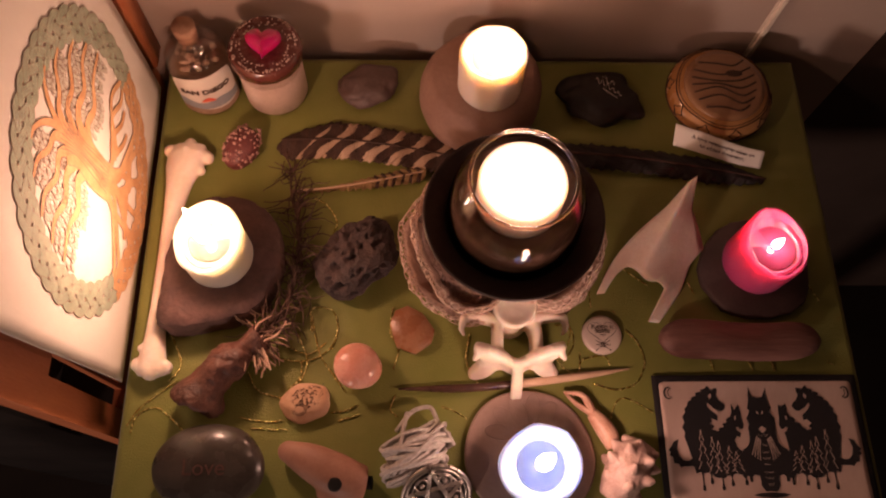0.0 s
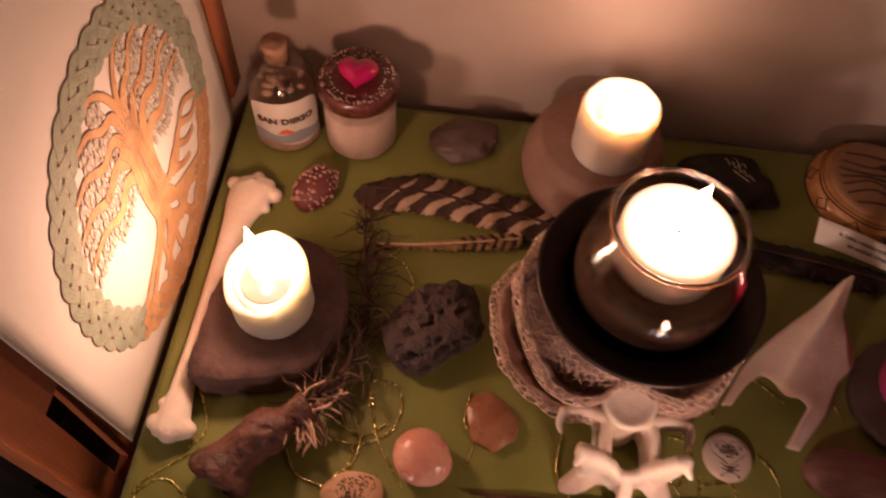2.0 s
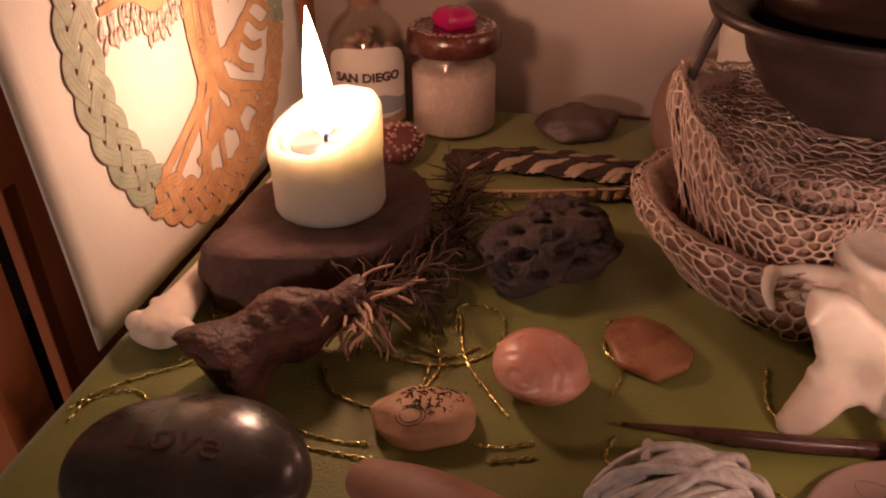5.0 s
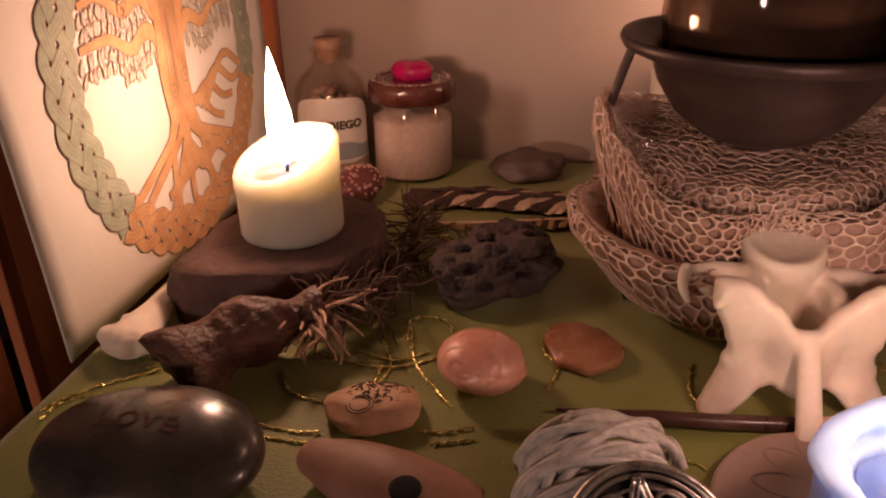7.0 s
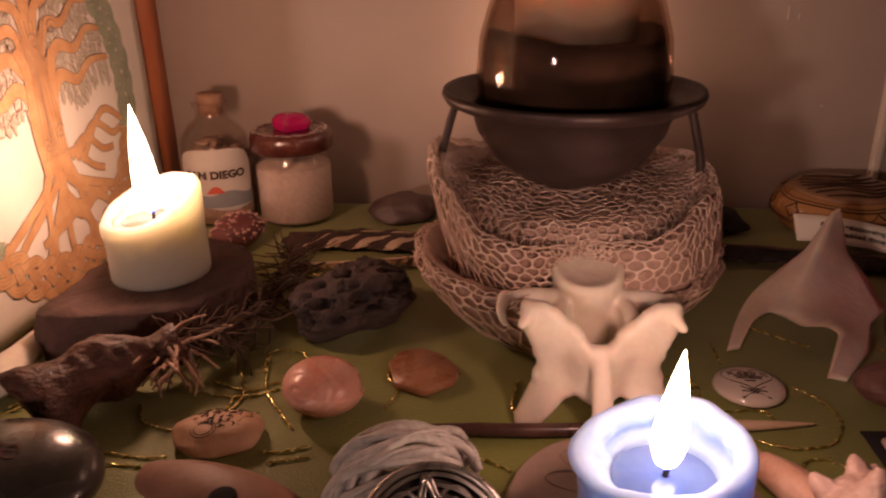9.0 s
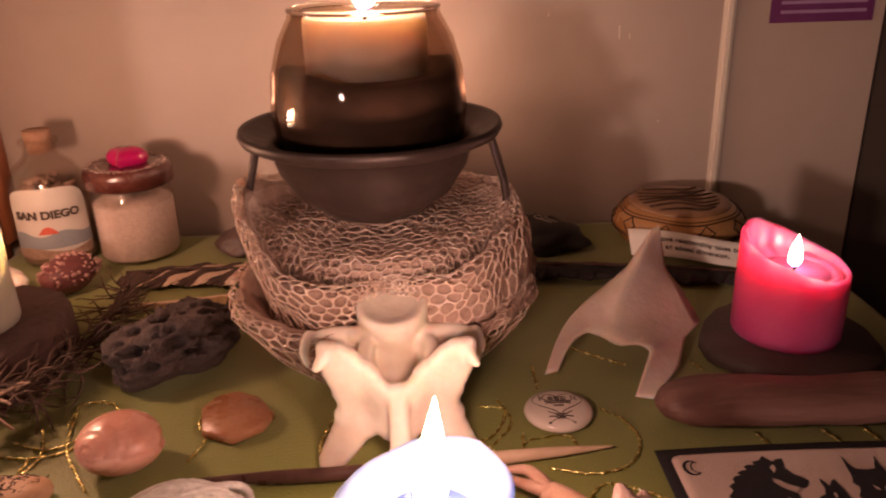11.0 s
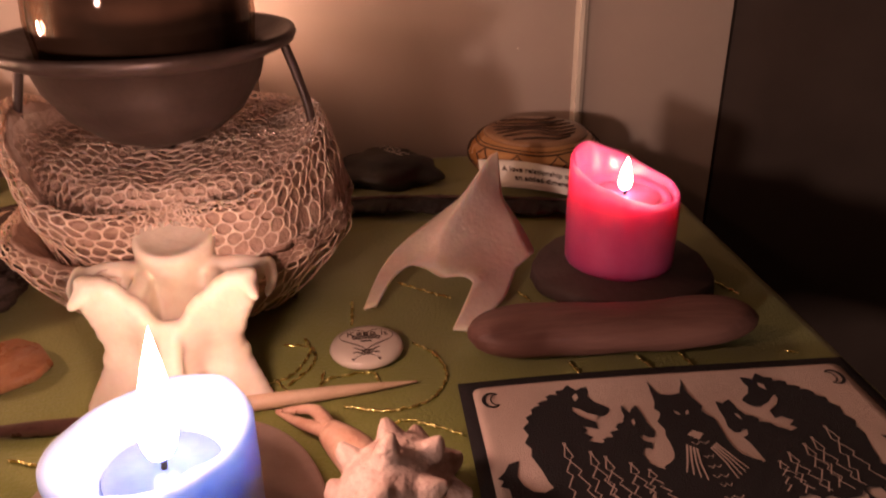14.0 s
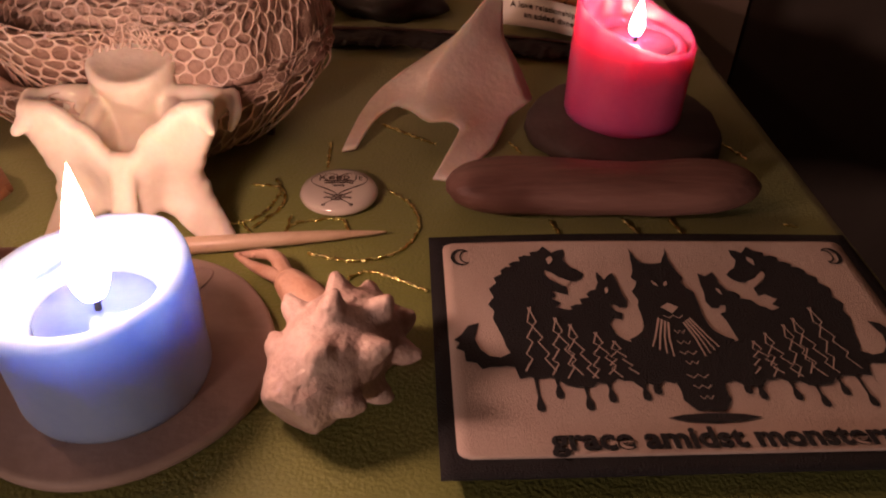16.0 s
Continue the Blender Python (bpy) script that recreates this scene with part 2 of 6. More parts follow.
M_BLACKF = material("black_feather_vane", (0.010, 0.009, 0.009), (0.028, 0.022, 0.02), 150, 0.6, 0.6, 700, stretch=(0.2, 1, 1))
M_GOURD = material("varnished_gourd", (0.32, 0.15, 0.05), (0.44, 0.23, 0.09), 25, 0.3, 0.1, 100, coat=0.4)
M_GOURDT = material("gourd_top", (0.24, 0.125, 0.062), (0.32, 0.18, 0.095), 25, 0.35, 0.1, 100, coat=0.3)
M_BURN = material("burnt_line", (0.03, 0.015, 0.008), (0.06, 0.03, 0.015), 200, 0.7)
M_CORK = material("cork", (0.28, 0.15, 0.09), (0.40, 0.24, 0.16), 150, 0.8, 0.5, 500)
M_LABEL = material("label_paper", (0.60, 0.55, 0.49), (0.66, 0.61, 0.55), 60, 0.6)
M_LBLUE = material("label_blue", (0.24, 0.27, 0.30), (0.30, 0.32, 0.34), 60, 0.6)
M_LRED = material("label_red", (0.60, 0.10, 0.06), (0.66, 0.15, 0.1), 60, 0.6)
M_SALT = material("white_salt", (0.50, 0.39, 0.33), (0.64, 0.52, 0.45), 300, 0.8, 0.8, 900)
M_SAND = material("sand_and_shells", (0.30, 0.19, 0.13), (0.46, 0.32, 0.24), 300, 0.8, 0.8, 900)
M_LID = material("dark_red_lid", (0.05, 0.012, 0.010), (0.13, 0.038, 0.028), 90, 0.22, 0.3, 300, metal=0.0, coat=0.5)
M_HEART = material("red_glass_heart", (0.42, 0.004, 0.10), (0.50, 0.01, 0.13), 30, 0.08, sss=0.5, sss_scale=0.006, coat=1.0)
M_MULB = material("mulberry_shell", (0.10, 0.03, 0.03), (0.16, 0.05, 0.045), 200, 0.5, 0.3)
M_MULBP = material("pale_nodule", (0.32, 0.17, 0.145), (0.46, 0.27, 0.23), 200, 0.45)
M_STICKER = material("purple_sticker", (0.13, 0.03, 0.11), (0.16, 0.04, 0.14), 30, 0.4)
M_STICKL = material("pale_print", (0.34, 0.20, 0.36), (0.38, 0.24, 0.4), 60, 0.5)


# ---- building helpers ----
def link(name, bm, mat, parent=None, label="", smooth=True):
    me = bpy.data.meshes.new(name)
    bmesh.ops.recalc_face_normals(bm, faces=bm.faces)
    bm.to_mesh(me)
    bm.free()
    for m in (mat if isinstance(mat, (list, tuple)) else [mat]):
        me.materials.append(m)
    if smooth:
        me.polygons.foreach_set("use_smooth", [True] * len(me.polygons))
    ob = new(name, me)
    if parent:
        ob.parent = parent
    if label:
        tagged(ob, label)
    return ob


def part(name, bm, mat, parent, label="", smooth=True):
    return link(name, bm, mat, parent, label, smooth)


def thing(name, label, category, at=(0, 0, 0), group="", rz=0.0, rx=0.0, ry=0.0):
    ob = new(name)
    ob.empty_display_size = 0.01
    ob.matrix_basis = pose(*at, rx, ry, rz)
    return tagged(ob, label, category, group)


def box(bm, lo, hi, bevel=0.0):
    g = bmesh.ops.create_cube(bm, size=1.0)["verts"]
    for v in g:
        v.co = Vector([lo[i] + (v.co[i] + 0.5) * (hi[i] - lo[i]) for i in range(3)])
    if bevel:
        es = {e for v in g for e in v.link_edges}
        bmesh.ops.bevel(bm, geom=list(es), offset=bevel, segments=2, affect="EDGES")


def lathe(bm, profile, seg=48, centre=(0, 0, 0), wobble=None):
    """Turn a profile of (radius, height) about z."""
    rows = []
    for i, (r, z) in enumerate(profile):
        row = []
        for k in range(seg):
            a = 2 * math.pi * k / seg
            rr, zz = (r, z) if wobble is None else wobble(a, i, r, z)
            row.append(bm.verts.new((centre[0] + rr * math.cos(a), centre[1] + rr * math.sin(a), centre[2] + zz)))
        rows.append(row)
    for a, b in zip(rows, rows[1:]):
        for k in range(seg):
            bm.faces.new((a[k], a[(k + 1) % seg], b[(k + 1) % seg], b[k]))
    if profile[0][0] > 1e-6:
        bm.faces.new(rows[0])
    if profile[-1][0] > 1e-6:
        bm.faces.new(rows[-1][::-1])


def curve(points, n=8, closed=False):
    """A smooth line through the points."""
    p = [Vector(q) for q in points]
    out, k = [], len(p)
    for i in range(k if closed else k - 1):
        if closed:
            a, b, c, d = p[i - 1], p[i], p[(i + 1) % k], p[(i + 2) % k]
        else:
            b, c = p[i], p[i + 1]
            a, d = (p[i - 1] if i else b * 2 - c), (p[i + 2] if i + 2 < k else c * 2 - b)
        for j in range(n):
            t = j / n
            out.append(0.5 * (2 * b + (c - a) * t + (2 * a - 5 * b + 4 * c - d) * t * t + (3 * b - a - 3 * c + d) * t ** 3))
    if not closed:
        out.append(p[-1])
    return out


def tube(bm, pts, radius, seg=8, closed=False, flat=1.0):
    """A round rod along the points; radius may be a number or a function of the way along, 0 to 1."""
    rows, n = [], len(pts)
    side = None
    for i, p in enumerate(pts):
        t = (pts[(i + 1) % n] - pts[i - 1]) if closed else (pts[min(i + 1, n - 1)] - pts[max(i - 1, 0)])
        t = t.normalized() if t.length > 1e-9 else Vector((0, 0, 1))
        ref = side if side is not None else (Vector((0, 0, 1)) if abs(t.z) < 0.9 else Vector((1, 0, 0)))
        u = (t.cross(ref)).normalized() if side is None else (side - t * side.dot(t)).normalized()
        side = u
        w = t.cross(u)
        r = radius(i / max(1, n - 1)) if callable(radius) else radius
        rows.append([bm.verts.new(p + r * (math.cos(2 * math.pi * k / seg) * u + flat * math.sin(2 * math.pi * k / seg) * w)) for k in range(seg)])
    for i in range(n if closed else n - 1):
        a, b = rows[i], rows[(i + 1) % n]
        for k in range(seg):
            bm.faces.new((a[k], a[(k + 1) % seg], b[(k + 1) % seg], b[k]))
    if not closed:
        bm.faces.new(rows[0][::-1])
        bm.faces.new(rows[-1])


def ball(bm, centre, size, sub=3, turn=None, bend=None):
    """An ellipsoid, optionally pushed by bend(direction) along its radius."""
    vs = bmesh.ops.create_icosphere(bm, subdivisions=sub, radius=1.0)["verts"]
    for v in vs:
        d = v.co.normalized()
        k = bend(d) if bend else 1.0
        q = Vector((d.x * size[0] * k, d.y * size[1] * k, d.z * size[2] * k))
        if turn:
            q = turn @ q
        v.co = q + Vector(centre)
    return vs


def rock(name, label, category, at, size, mat, seed, rough=0.18, freq=1.6, rz=0.0, sub=4, flat=True):
    """A stone on the cloth, flattened below; size is its half width, half depth and height."""
    bm = bmesh.new()
    off = Vector((seed * 7.3, seed * 3.1, seed * 1.7))
    fine = lambda d: 1 + rough * noise.noise(d * freq + off) * 1.6 + rough * 0.35 * noise.noise(d * freq * 3.3 + off)
    vs = ball(bm, (0, 0, 0), (size[0], size[1], size[2] * 0.62), sub, bend=fine)
    cut = -size[2] * 0.38
    for v in vs:
        if flat and v.co.z < cut:
            v.co.z = cut + (v.co.z - cut) * 0.06
        v.co.z -= cut * 1.0
    ob = link(name, bm, mat)
    ob.matrix_basis = pose(at[0], at[1], at[2], 0, 0, rz)
    return tagged(ob, label, category)


def slab(bm, outline, z0, z1, bevel=0.002, jag=0.0, seed=0, steps=3):
    """A flat piece with an outline of points and an uneven edge."""
    rng = random.Random(seed)
    pts = [Vector((*p, 0)) for p in outline]
    pts = curve(pts, steps, True)
    pts = [p + Vector((rng.uniform(-jag, jag), rng.uniform(-jag, jag), 0)) for p in pts]
    c = sum(pts, Vector()) / len(pts)
    rows = []
    for k, z in ((1 - bevel * 18, z0), (1.0, z0 + (z1 - z0) * 0.25), (1 - bevel * 4, z1 - (z1 - z0) * 0.2), (1 - bevel * 22, z1)):
        rows.append([bm.verts.new(c + (p - c) * k + Vector((rng.uniform(-jag, jag) * 0.5, rng.uniform(-jag, jag) * 0.5, z + rng.uniform(-jag, jag) * 0.3))) for p in pts])
    n = len(pts)
    for a, b in zip(rows, rows[1:]):
        for k in range(n):
            bm.faces.new((a[k], a[(k + 1) % n], b[(k + 1) % n], b[k]))
    bm.faces.new(rows[0][::-1])
    mid = bm.verts.new(c + Vector((0, 0, z1 + 0.0003)))
    for k in range(n):
        bm.faces.new((rows[-1][k], rows[-1][(k + 1) % n], mid))


def ribbon(bm, pts, width, lift=0.0, axis="x"):
    """A flat stroke along points that lie in one plane; width may vary along."""
    n, rows = len(pts), []
    for i, p in enumerate(pts):
        t = (pts[min(i + 1, n - 1)] - pts[max(i - 1, 0)])
        t = t.normalized() if t.length > 1e-9 else Vector((0, 1, 0))
        up = Vector((1, 0, 0)) if axis == "x" else Vector((0, 0, 1))
        s = t.cross(up)
        w = (width(i / max(1, n - 1)) if callable(width) else width) / 2
        rows.append((bm.verts.new(p + s * w + up * lift), bm.verts.new(p - s * w + up * lift)))
    for a, b in zip(rows, rows[1:]):
        bm.faces.new((a[0], a[1], b[1], b[0]))


def polygon(bm, pts):
    bm.faces.new([bm.verts.new(p) for p in pts])


def lettering(name, words, size, mat, parent, m, bend=None, label="", weight=0.0):
    """Words in the built-in font as a thin mesh."""
    cu = bpy.data.curves.new(name, "FONT")
    cu.body, cu.size, cu.align_x, cu.align_y, cu.extrude = words, size, "CENTER", "CENTER", 0.0002
    cu.offset = weight
    tmp = bpy.data.objects.new(name, cu)
    scene.collection.objects.link(tmp)
    me = bpy.data.meshes.new_from_object(tmp.evaluated_get(bpy.context.evaluated_depsgraph_get()))
    bpy.data.objects.remove(tmp)
    for v in me.vertices:
        v.co = bend(m @ v.co) if bend else m @ v.co
    me.materials.clear()
    me.materials.append(mat)
    ob = new(name, me)
    ob.parent = parent
    if label:
        tagged(ob, label)
    return ob


def remesh(ob, voxel, smooth=4):
    r = ob.modifiers.new("skin", "REMESH")
    r.mode, r.voxel_size, r.use_smooth_shade = "VOXEL", voxel, True
    if smooth:
        s = ob.modifiers.new("soften", "SMOOTH")
        s.factor, s.iterations = 0.5, smooth
    return ob


def plain(name, bm, mat, smooth=False):
    return tagged(link(name, bm, mat, None, "", smooth), kind="structure")


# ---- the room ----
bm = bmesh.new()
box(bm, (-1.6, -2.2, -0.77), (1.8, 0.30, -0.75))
tagged(plain("floor", bm, M_FLOOR), "wooden floor coloured near black for the unlit room", "floor")
bm = bmesh.new()
box(bm, (-1.6, -2.2, 1.65), (1.8, 0.30, 1.67))
tagged(plain("ceiling", bm, M_ROOM), "plain ceiling of the unlit room", "ceiling")
bm = bmesh.new()
box(bm, (-1.6, 0.240, -0.75), (0.284, 0.30, 1.65))
tagged(plain("wall_north", bm, M_WALL), "cream painted wall behind the table with faint shadows", "wall")
bm = bmesh.new()
box(bm, (0.2935, 0.243, -0.75), (0.410, 0.30, 1.65))
tagged(plain("wall_north_casing", bm, M_WALL), "flat cream casing board beside the wall", "wall")
bm = bmesh.new()
box(bm, (0.284, 0.2365, -0.75), (0.2935, 0.30, 1.65), 0.003)
tagged(plain("trim", bm, M_TRIM), "narrow pale bead running up the wall", "trim")
bm = bmesh.new()
box(bm, (0.4145, 0.247, -0.75), (1.8, 0.30, 1.65))
tagged(plain("wall_north_panel", bm, M_DOOR), "dim brown panel beyond the casing", "wall")
bm = bmesh.new()
box(bm, (-1.66, -2.2, -0.75), (-1.6, 0.30, 1.65))
plain("wall_west", bm, M_ROOM)
bm = bmesh.new()
box(bm, (1.8, -2.2, -0.75), (1.86, 0.30, 1.65))
plain("wall_east", bm, M_ROOM)
bm = bmesh.new()
box(bm, (-1.66, -2.26, -0.75), (1.86, -2.2, 1.65))
plain("wall_south", bm, M_ROOM)

# purple sticker on the casing
st = thing("sticker", "purple sticker with pale lines on the cream casing", "sticker", (0.361, 0.2425, 0.178))
bm = bmesh.new()
box(bm, (-0.040, -0.0006, -0.025), (0.040, 0.0, 0.025))
part("sheet", bm, M_STICKER, st, smooth=False)
for z in (-0.017, -0.010, 0.0, 0.010):
    bm = bmesh.new()
    box(bm, (-0.032, -0.0011, z - 0.0012), (0.034, -0.0005, z + 0.0012))
    part("print_line", bm, M_STICKL, st, smooth=False)

for x, z, w, h in ((0.205, 0.150, 0.0009, 0.010), (0.213, 0.147, 0.0006, 0.004), (0.240, 0.080, 0.0012, 0.0012), (0.150, 0.165, 0.0010, 0.003)):
    bm = bmesh.new()
    box(bm, (x - w / 2, 0.2394, z - h / 2), (x + w / 2, 0.2404, z + h / 2))
    tagged(plain("wall_scratch", bm, M_TRIM), "small pale scratch in the wall paint", "scratch")

# ---- table and cloth ----
table = thing("side_table", "small dark wooden table under a green cloth", "table", (0.03, 0.0, -0.75))
bm = bmesh.new()
box(bm, (-0.295, -0.32, 0.722), (0.293, 0.224, 0.7475), 0.004)
part("tabletop", bm, M_TABLE, table)
for x in (-0.26, 0.26):
    for y in (-0.285, 0.19):
        bm = bmesh.new()
        box(bm, (x - 0.018, y - 0.018, 0.0), (x + 0.018, y + 0.018, 0.722), 0.003)
        part("leg", bm, M_TABLE, table)

bm = bmesh.new()
NX, NY = 150, 130
X0, X1, Y0, Y1 = -0.272, 0.328, -0.330, 0.2265


def cloth_height(x, y):
    z = 0.0005 * noise.noise(Vector((x * 18, y * 18, 3))) + 0.0004 * noise.noise(Vector((x * 60, y * 45, 8)))
    z += 0.0016 * math.exp(-((y - 0.094 - 0.02 * x) / 0.0022) ** 2) * (1 if x > 0.0 else 0.3)
    z += 0.0012 * math.exp(-((x - 0.19 - 0.25 * (y - 0.05)) / 0.003) ** 2) * (1 if y > 0.0 else 0.0)
    return z - 0.0006


grid = []
for j in range(NY + 1):
    row = []
    y = Y0 + (Y1 - Y0) * j / NY
    for i in range(-12, NX + 13):
        if i < 0:
            x, z = X0 - 0.0045 * min(1, -i / 2), -0.0045 * (-i) - 0.002
        elif i > NX:
            x, z = X1 + 0.0045 * min(1, (i - NX) / 2) + 0.003 * math.sin(y * 40) * (i - NX) / 12, -0.0075 * (i - NX) - 0.001
        else:
            x = X0 + (X1 - X0) * i / NX
            z = cloth_height(x, y)
        row.append(bm.verts.new((x, y + (0.0012 * noise.noise(Vector((x * 14, 2, 0))) if j in (0, NY) else 0), z)))
    grid.append(row)
for a, b in zip(grid, grid[1:]):
    for i in range(len(a) - 1):
        bm.faces.new((a[i], a[i + 1], b[i + 1], b[i]))
cloth = tagged(link("tablecloth", bm, M_CLOTH), "olive green cloth with gold thread spread on the table", "tablecloth")
sol = cloth.modifiers.new("thickness", "SOLIDIFY")
sol.thickness, sol.offset = 0.0008, 0

THREADS = (
    ((-0.126, -0.044), (-0.127, -0.024), (-0.111, -0.024), (-0.105, -0.037), (-0.108, -0.054), (-0.119, -0.064), (-0.133, -0.068), (-0.149, -0.066), (-0.163, -0.061)),
    ((-0.131, 0.080), (-0.118, 0.072), (-0.109, 0.056), (-0.112, 0.045)),
    ((-0.059, -0.022), (-0.061, -0.044), (-0.054, -0.057), (-0.058, -0.075)),
    ((-0.182, -0.113), (-0.159, -0.117), (-0.146, -0.116)),
    ((-0.108, -0.110), (-0.097, -0.109), (-0.086, -0.104)),
    ((-0.243, -0.044), (-0.235, -0.058), (-0.231, -0.072), (-0.239, -0.084)),
    ((-0.264, -0.126), (-0.262, -0.113), (-0.247, -0.105), (-0.230, -0.117), (-0.223, -0.124)),
)
THREADS += (
    ((0.109, 0.000), (0.109, -0.023)),
    ((0.137, -0.043), (0.147, -0.055), (0.150, -0.072), (0.141, -0.088), (0.124, -0.093), (0.106, -0.088)),
    ((0.097, -0.062), (0.094, -0.079), (0.084, -0.076), (0.077, -0.067)),
    ((0.133, 0.018), (0.149, 0.005), (0.160, -0.003)),
    ((0.118, -0.116), (0.123, -0.104), (0.131, -0.100), (0.142, -0.105), (0.153, -0.112)),
    ((0.005, -0.045), (0.002, -0.069), (0.011, -0.087)),
    ((0.087, -0.033), (0.090, -0.045), (0.082, -0.064), (0.065, -0.069)),
    ((0.205, -0.067), (0.208, -0.078)), ((0.236, -0.066), (0.241, -0.078)), ((0.256, -0.066), (0.259, -0.078)),
)
THREADS += (
    ((0.300, 0.000), (0.308, -0.017)), ((-0.019, -0.106), (-0.010, -0.109), (0.002, -0.116)),
    ((-0.176, -0.077), (-0.168, -0.091), (-0.152, -0.097), (-0.138, -0.098)),
    ((-0.056, -0.096), (-0.060, -0.108), (-0.054, -0.114)), ((0.195, 0.000), (0.200, -0.011)),
    ((-0.133, -0.068), (-0.134, -0.082), (-0.143, -0.091)),
)
THREADS += (
    ((-0.268, -0.120), (-0.262, -0.109), (-0.252, -0.099), (-0.231, -0.083)), ((-0.253, -0.029), (-0.237, -0.052)),
    ((-0.171, -0.122), (-0.155, -0.123), (-0.142, -0.123)), ((-0.102, -0.117), (-0.085, -0.112)),
    ((-0.138, -0.044), (-0.129, -0.067), (-0.135, -0.087), (-0.150, -0.099)), ((-0.127, -0.029), (-0.119, -0.061), (-0.106, -0.081), (-0.097, -0.093)),
    ((-0.148, -0.055), (-0.128, -0.062), (-0.114, -0.053)), ((0.077, -0.038), (0.090, -0.041), (0.092, -0.055), (0.082, -0.071)),
    ((0.096, -0.076), (0.099, -0.068), (0.117, -0.065), (0.121, -0.073)), ((0.304, -0.071), (0.310, -0.073)),
)
for line in THREADS:
    pts = curve([(x, y, 0.0006) for x, y in line], 14)
    length = sum((b - a).length for a, b in zip(pts, pts[1:]))
    fine = []
    count = max(8, int(length / 0.0007))
    for k in range(count + 1):
        s = k / count * (len(pts) - 1)
        i = min(int(s), len(pts) - 2)
        p = pts[i].lerp(pts[i + 1], s - i)
        fine.append(p + Vector((0.0003 * math.sin(k * 1.3), 0.0003 * math.cos(k * 1.3), 0.0002 * math.sin(k * 0.7))))
    bm = bmesh.new()
    tube(bm, fine, lambda t, c=count: 0.00028 + 0.00042 * abs(math.sin(t * c * 0.42)), 5)
    part("gold_thread", bm, M_GOLD, cloth, "glittering gold thread stitched in loops")

# ---- wooden crate end and the drawing that leans on it ----
crate = thing("wooden_crate", "reddish brown wooden crate end standing behind the drawing", "crate", (-0.300, 0.052, -0.75))
# boards round a hand slot
for lo, hi in (((-0.014, -0.172, 0.0), (0.0, -0.1465, 1.16)), ((-0.014, -0.1260, 0.0), (0.0, 0.196, 1.16)), ((-0.014, -0.1465, 0.825), (0.0, -0.1260, 1.16)), ((-0.014, -0.1465, 0.0), (0.0, -0.1260, 0.668))):
    bm = bmesh.new()
    box(bm, lo, hi)
    part("side_board", bm, M_CREST, crate, smooth=False)
bm = bmesh.new()
box(bm, (0.0005, 0.160, 0.752), (0.017, 0.186, 1.16), 0.002)
part("back_batten", bm, M_CREST, crate)
# block behind the slot, its colour painted as unlit depth
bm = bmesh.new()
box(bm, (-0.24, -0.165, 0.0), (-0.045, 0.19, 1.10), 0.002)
part("lower_case", bm, M_CRATESHADE, crate, "block coloured near black as shade inside the crate")

art = thing("tree_drawing", "coloured drawing of a knotted tree in a braided ring", "drawing", (-0.277, 0.053, 0.1145))
bm = bmesh.new()
rows = []
for j in range(25):
    v = -0.1140 + j * (0.30 / 24)
    rows.append([bm.verts.new((-0.006 * ((u + 0.02) / 0.15) ** 4 * (0 if u < 0 else 0.3) - 0.0006 * math.sin(v * 20), u - 0.045 * (v + 0.12) * (1 if u < -0.1 else 0), v)) for u in [(-0.137 + i * (0.277 / 24)) for i in range(25)]])
for a, b in zip(rows, rows[1:]):
    for i in range(24):
        bm.faces.new((a[i], a[i + 1], b[i + 1], b[i]))
sheet = part("card", bm, M_PAPER, art)
sol = sheet.modifiers.new("thickness", "SOLIDIFY")
sol.thickness, sol.offset = 0.0010, 0


def ring_point(a, r):
    return Vector((0.0012, r * math.cos(a), r * math.sin(a)))


def brown_at(a):
    d = math.degrees(a) % 360
    return 224 <= d <= 341


WAVES = 10
for brown in (False, True):
    for layer, (extra, mat) in enumerate(((0.0009, M_ARTINK), (0.0, M_ARTBROWN if brown else M_ARTGREEN))):
        bm = bmesh.new()
        for s in range(4):
            seg, steps = [], 660
            for k in range(steps + 1):
                a = 2 * math.pi * k / steps
                w = WAVES * a + math.pi * s / 2
                p = ring_point(a + 0.010 * math.sin(2 * w), 0.0990 + 0.0100 * math.sin(w))
                # over and under by turns
                p.x += 0.0004 + 0.00034 * math.cos(3 * w) + 0.00010 * layer
                if brown_at(a) == brown:
                    seg.append(p)
                else:
                    if len(seg) > 3:
                        ribbon(bm, seg, 0.0064 + extra)
                    seg = []
            if len(seg) > 3:
                ribbon(bm, seg, 0.0064 + extra)
        part("braid_outline" if layer == 0 else "braid", bm, mat, art, smooth=False)
# curved grain lines drawn along the strands
bm = bmesh.new()
for s in range(4):
    for off in (-0.0012, 0.0012):
        run = []
        for k in range(661):
            a = 2 * math.pi * k / 660
            w = WAVES * a + math.pi * s / 2
            p = ring_point(a + 0.010 * math.sin(2 * w), 0.0990 + off + 0.0100 * math.sin(w))
            p.x += 0.00055 + 0.00034 * math.cos(3 * w)
            if math.cos(3 * w) > -0.2:
                run.append(p)
            elif run:
                if len(run) > 3:
                    ribbon(bm, run, 0.00022)
                run = []
part("braid_shading", bm, M_ARTINK, art, smooth=False)


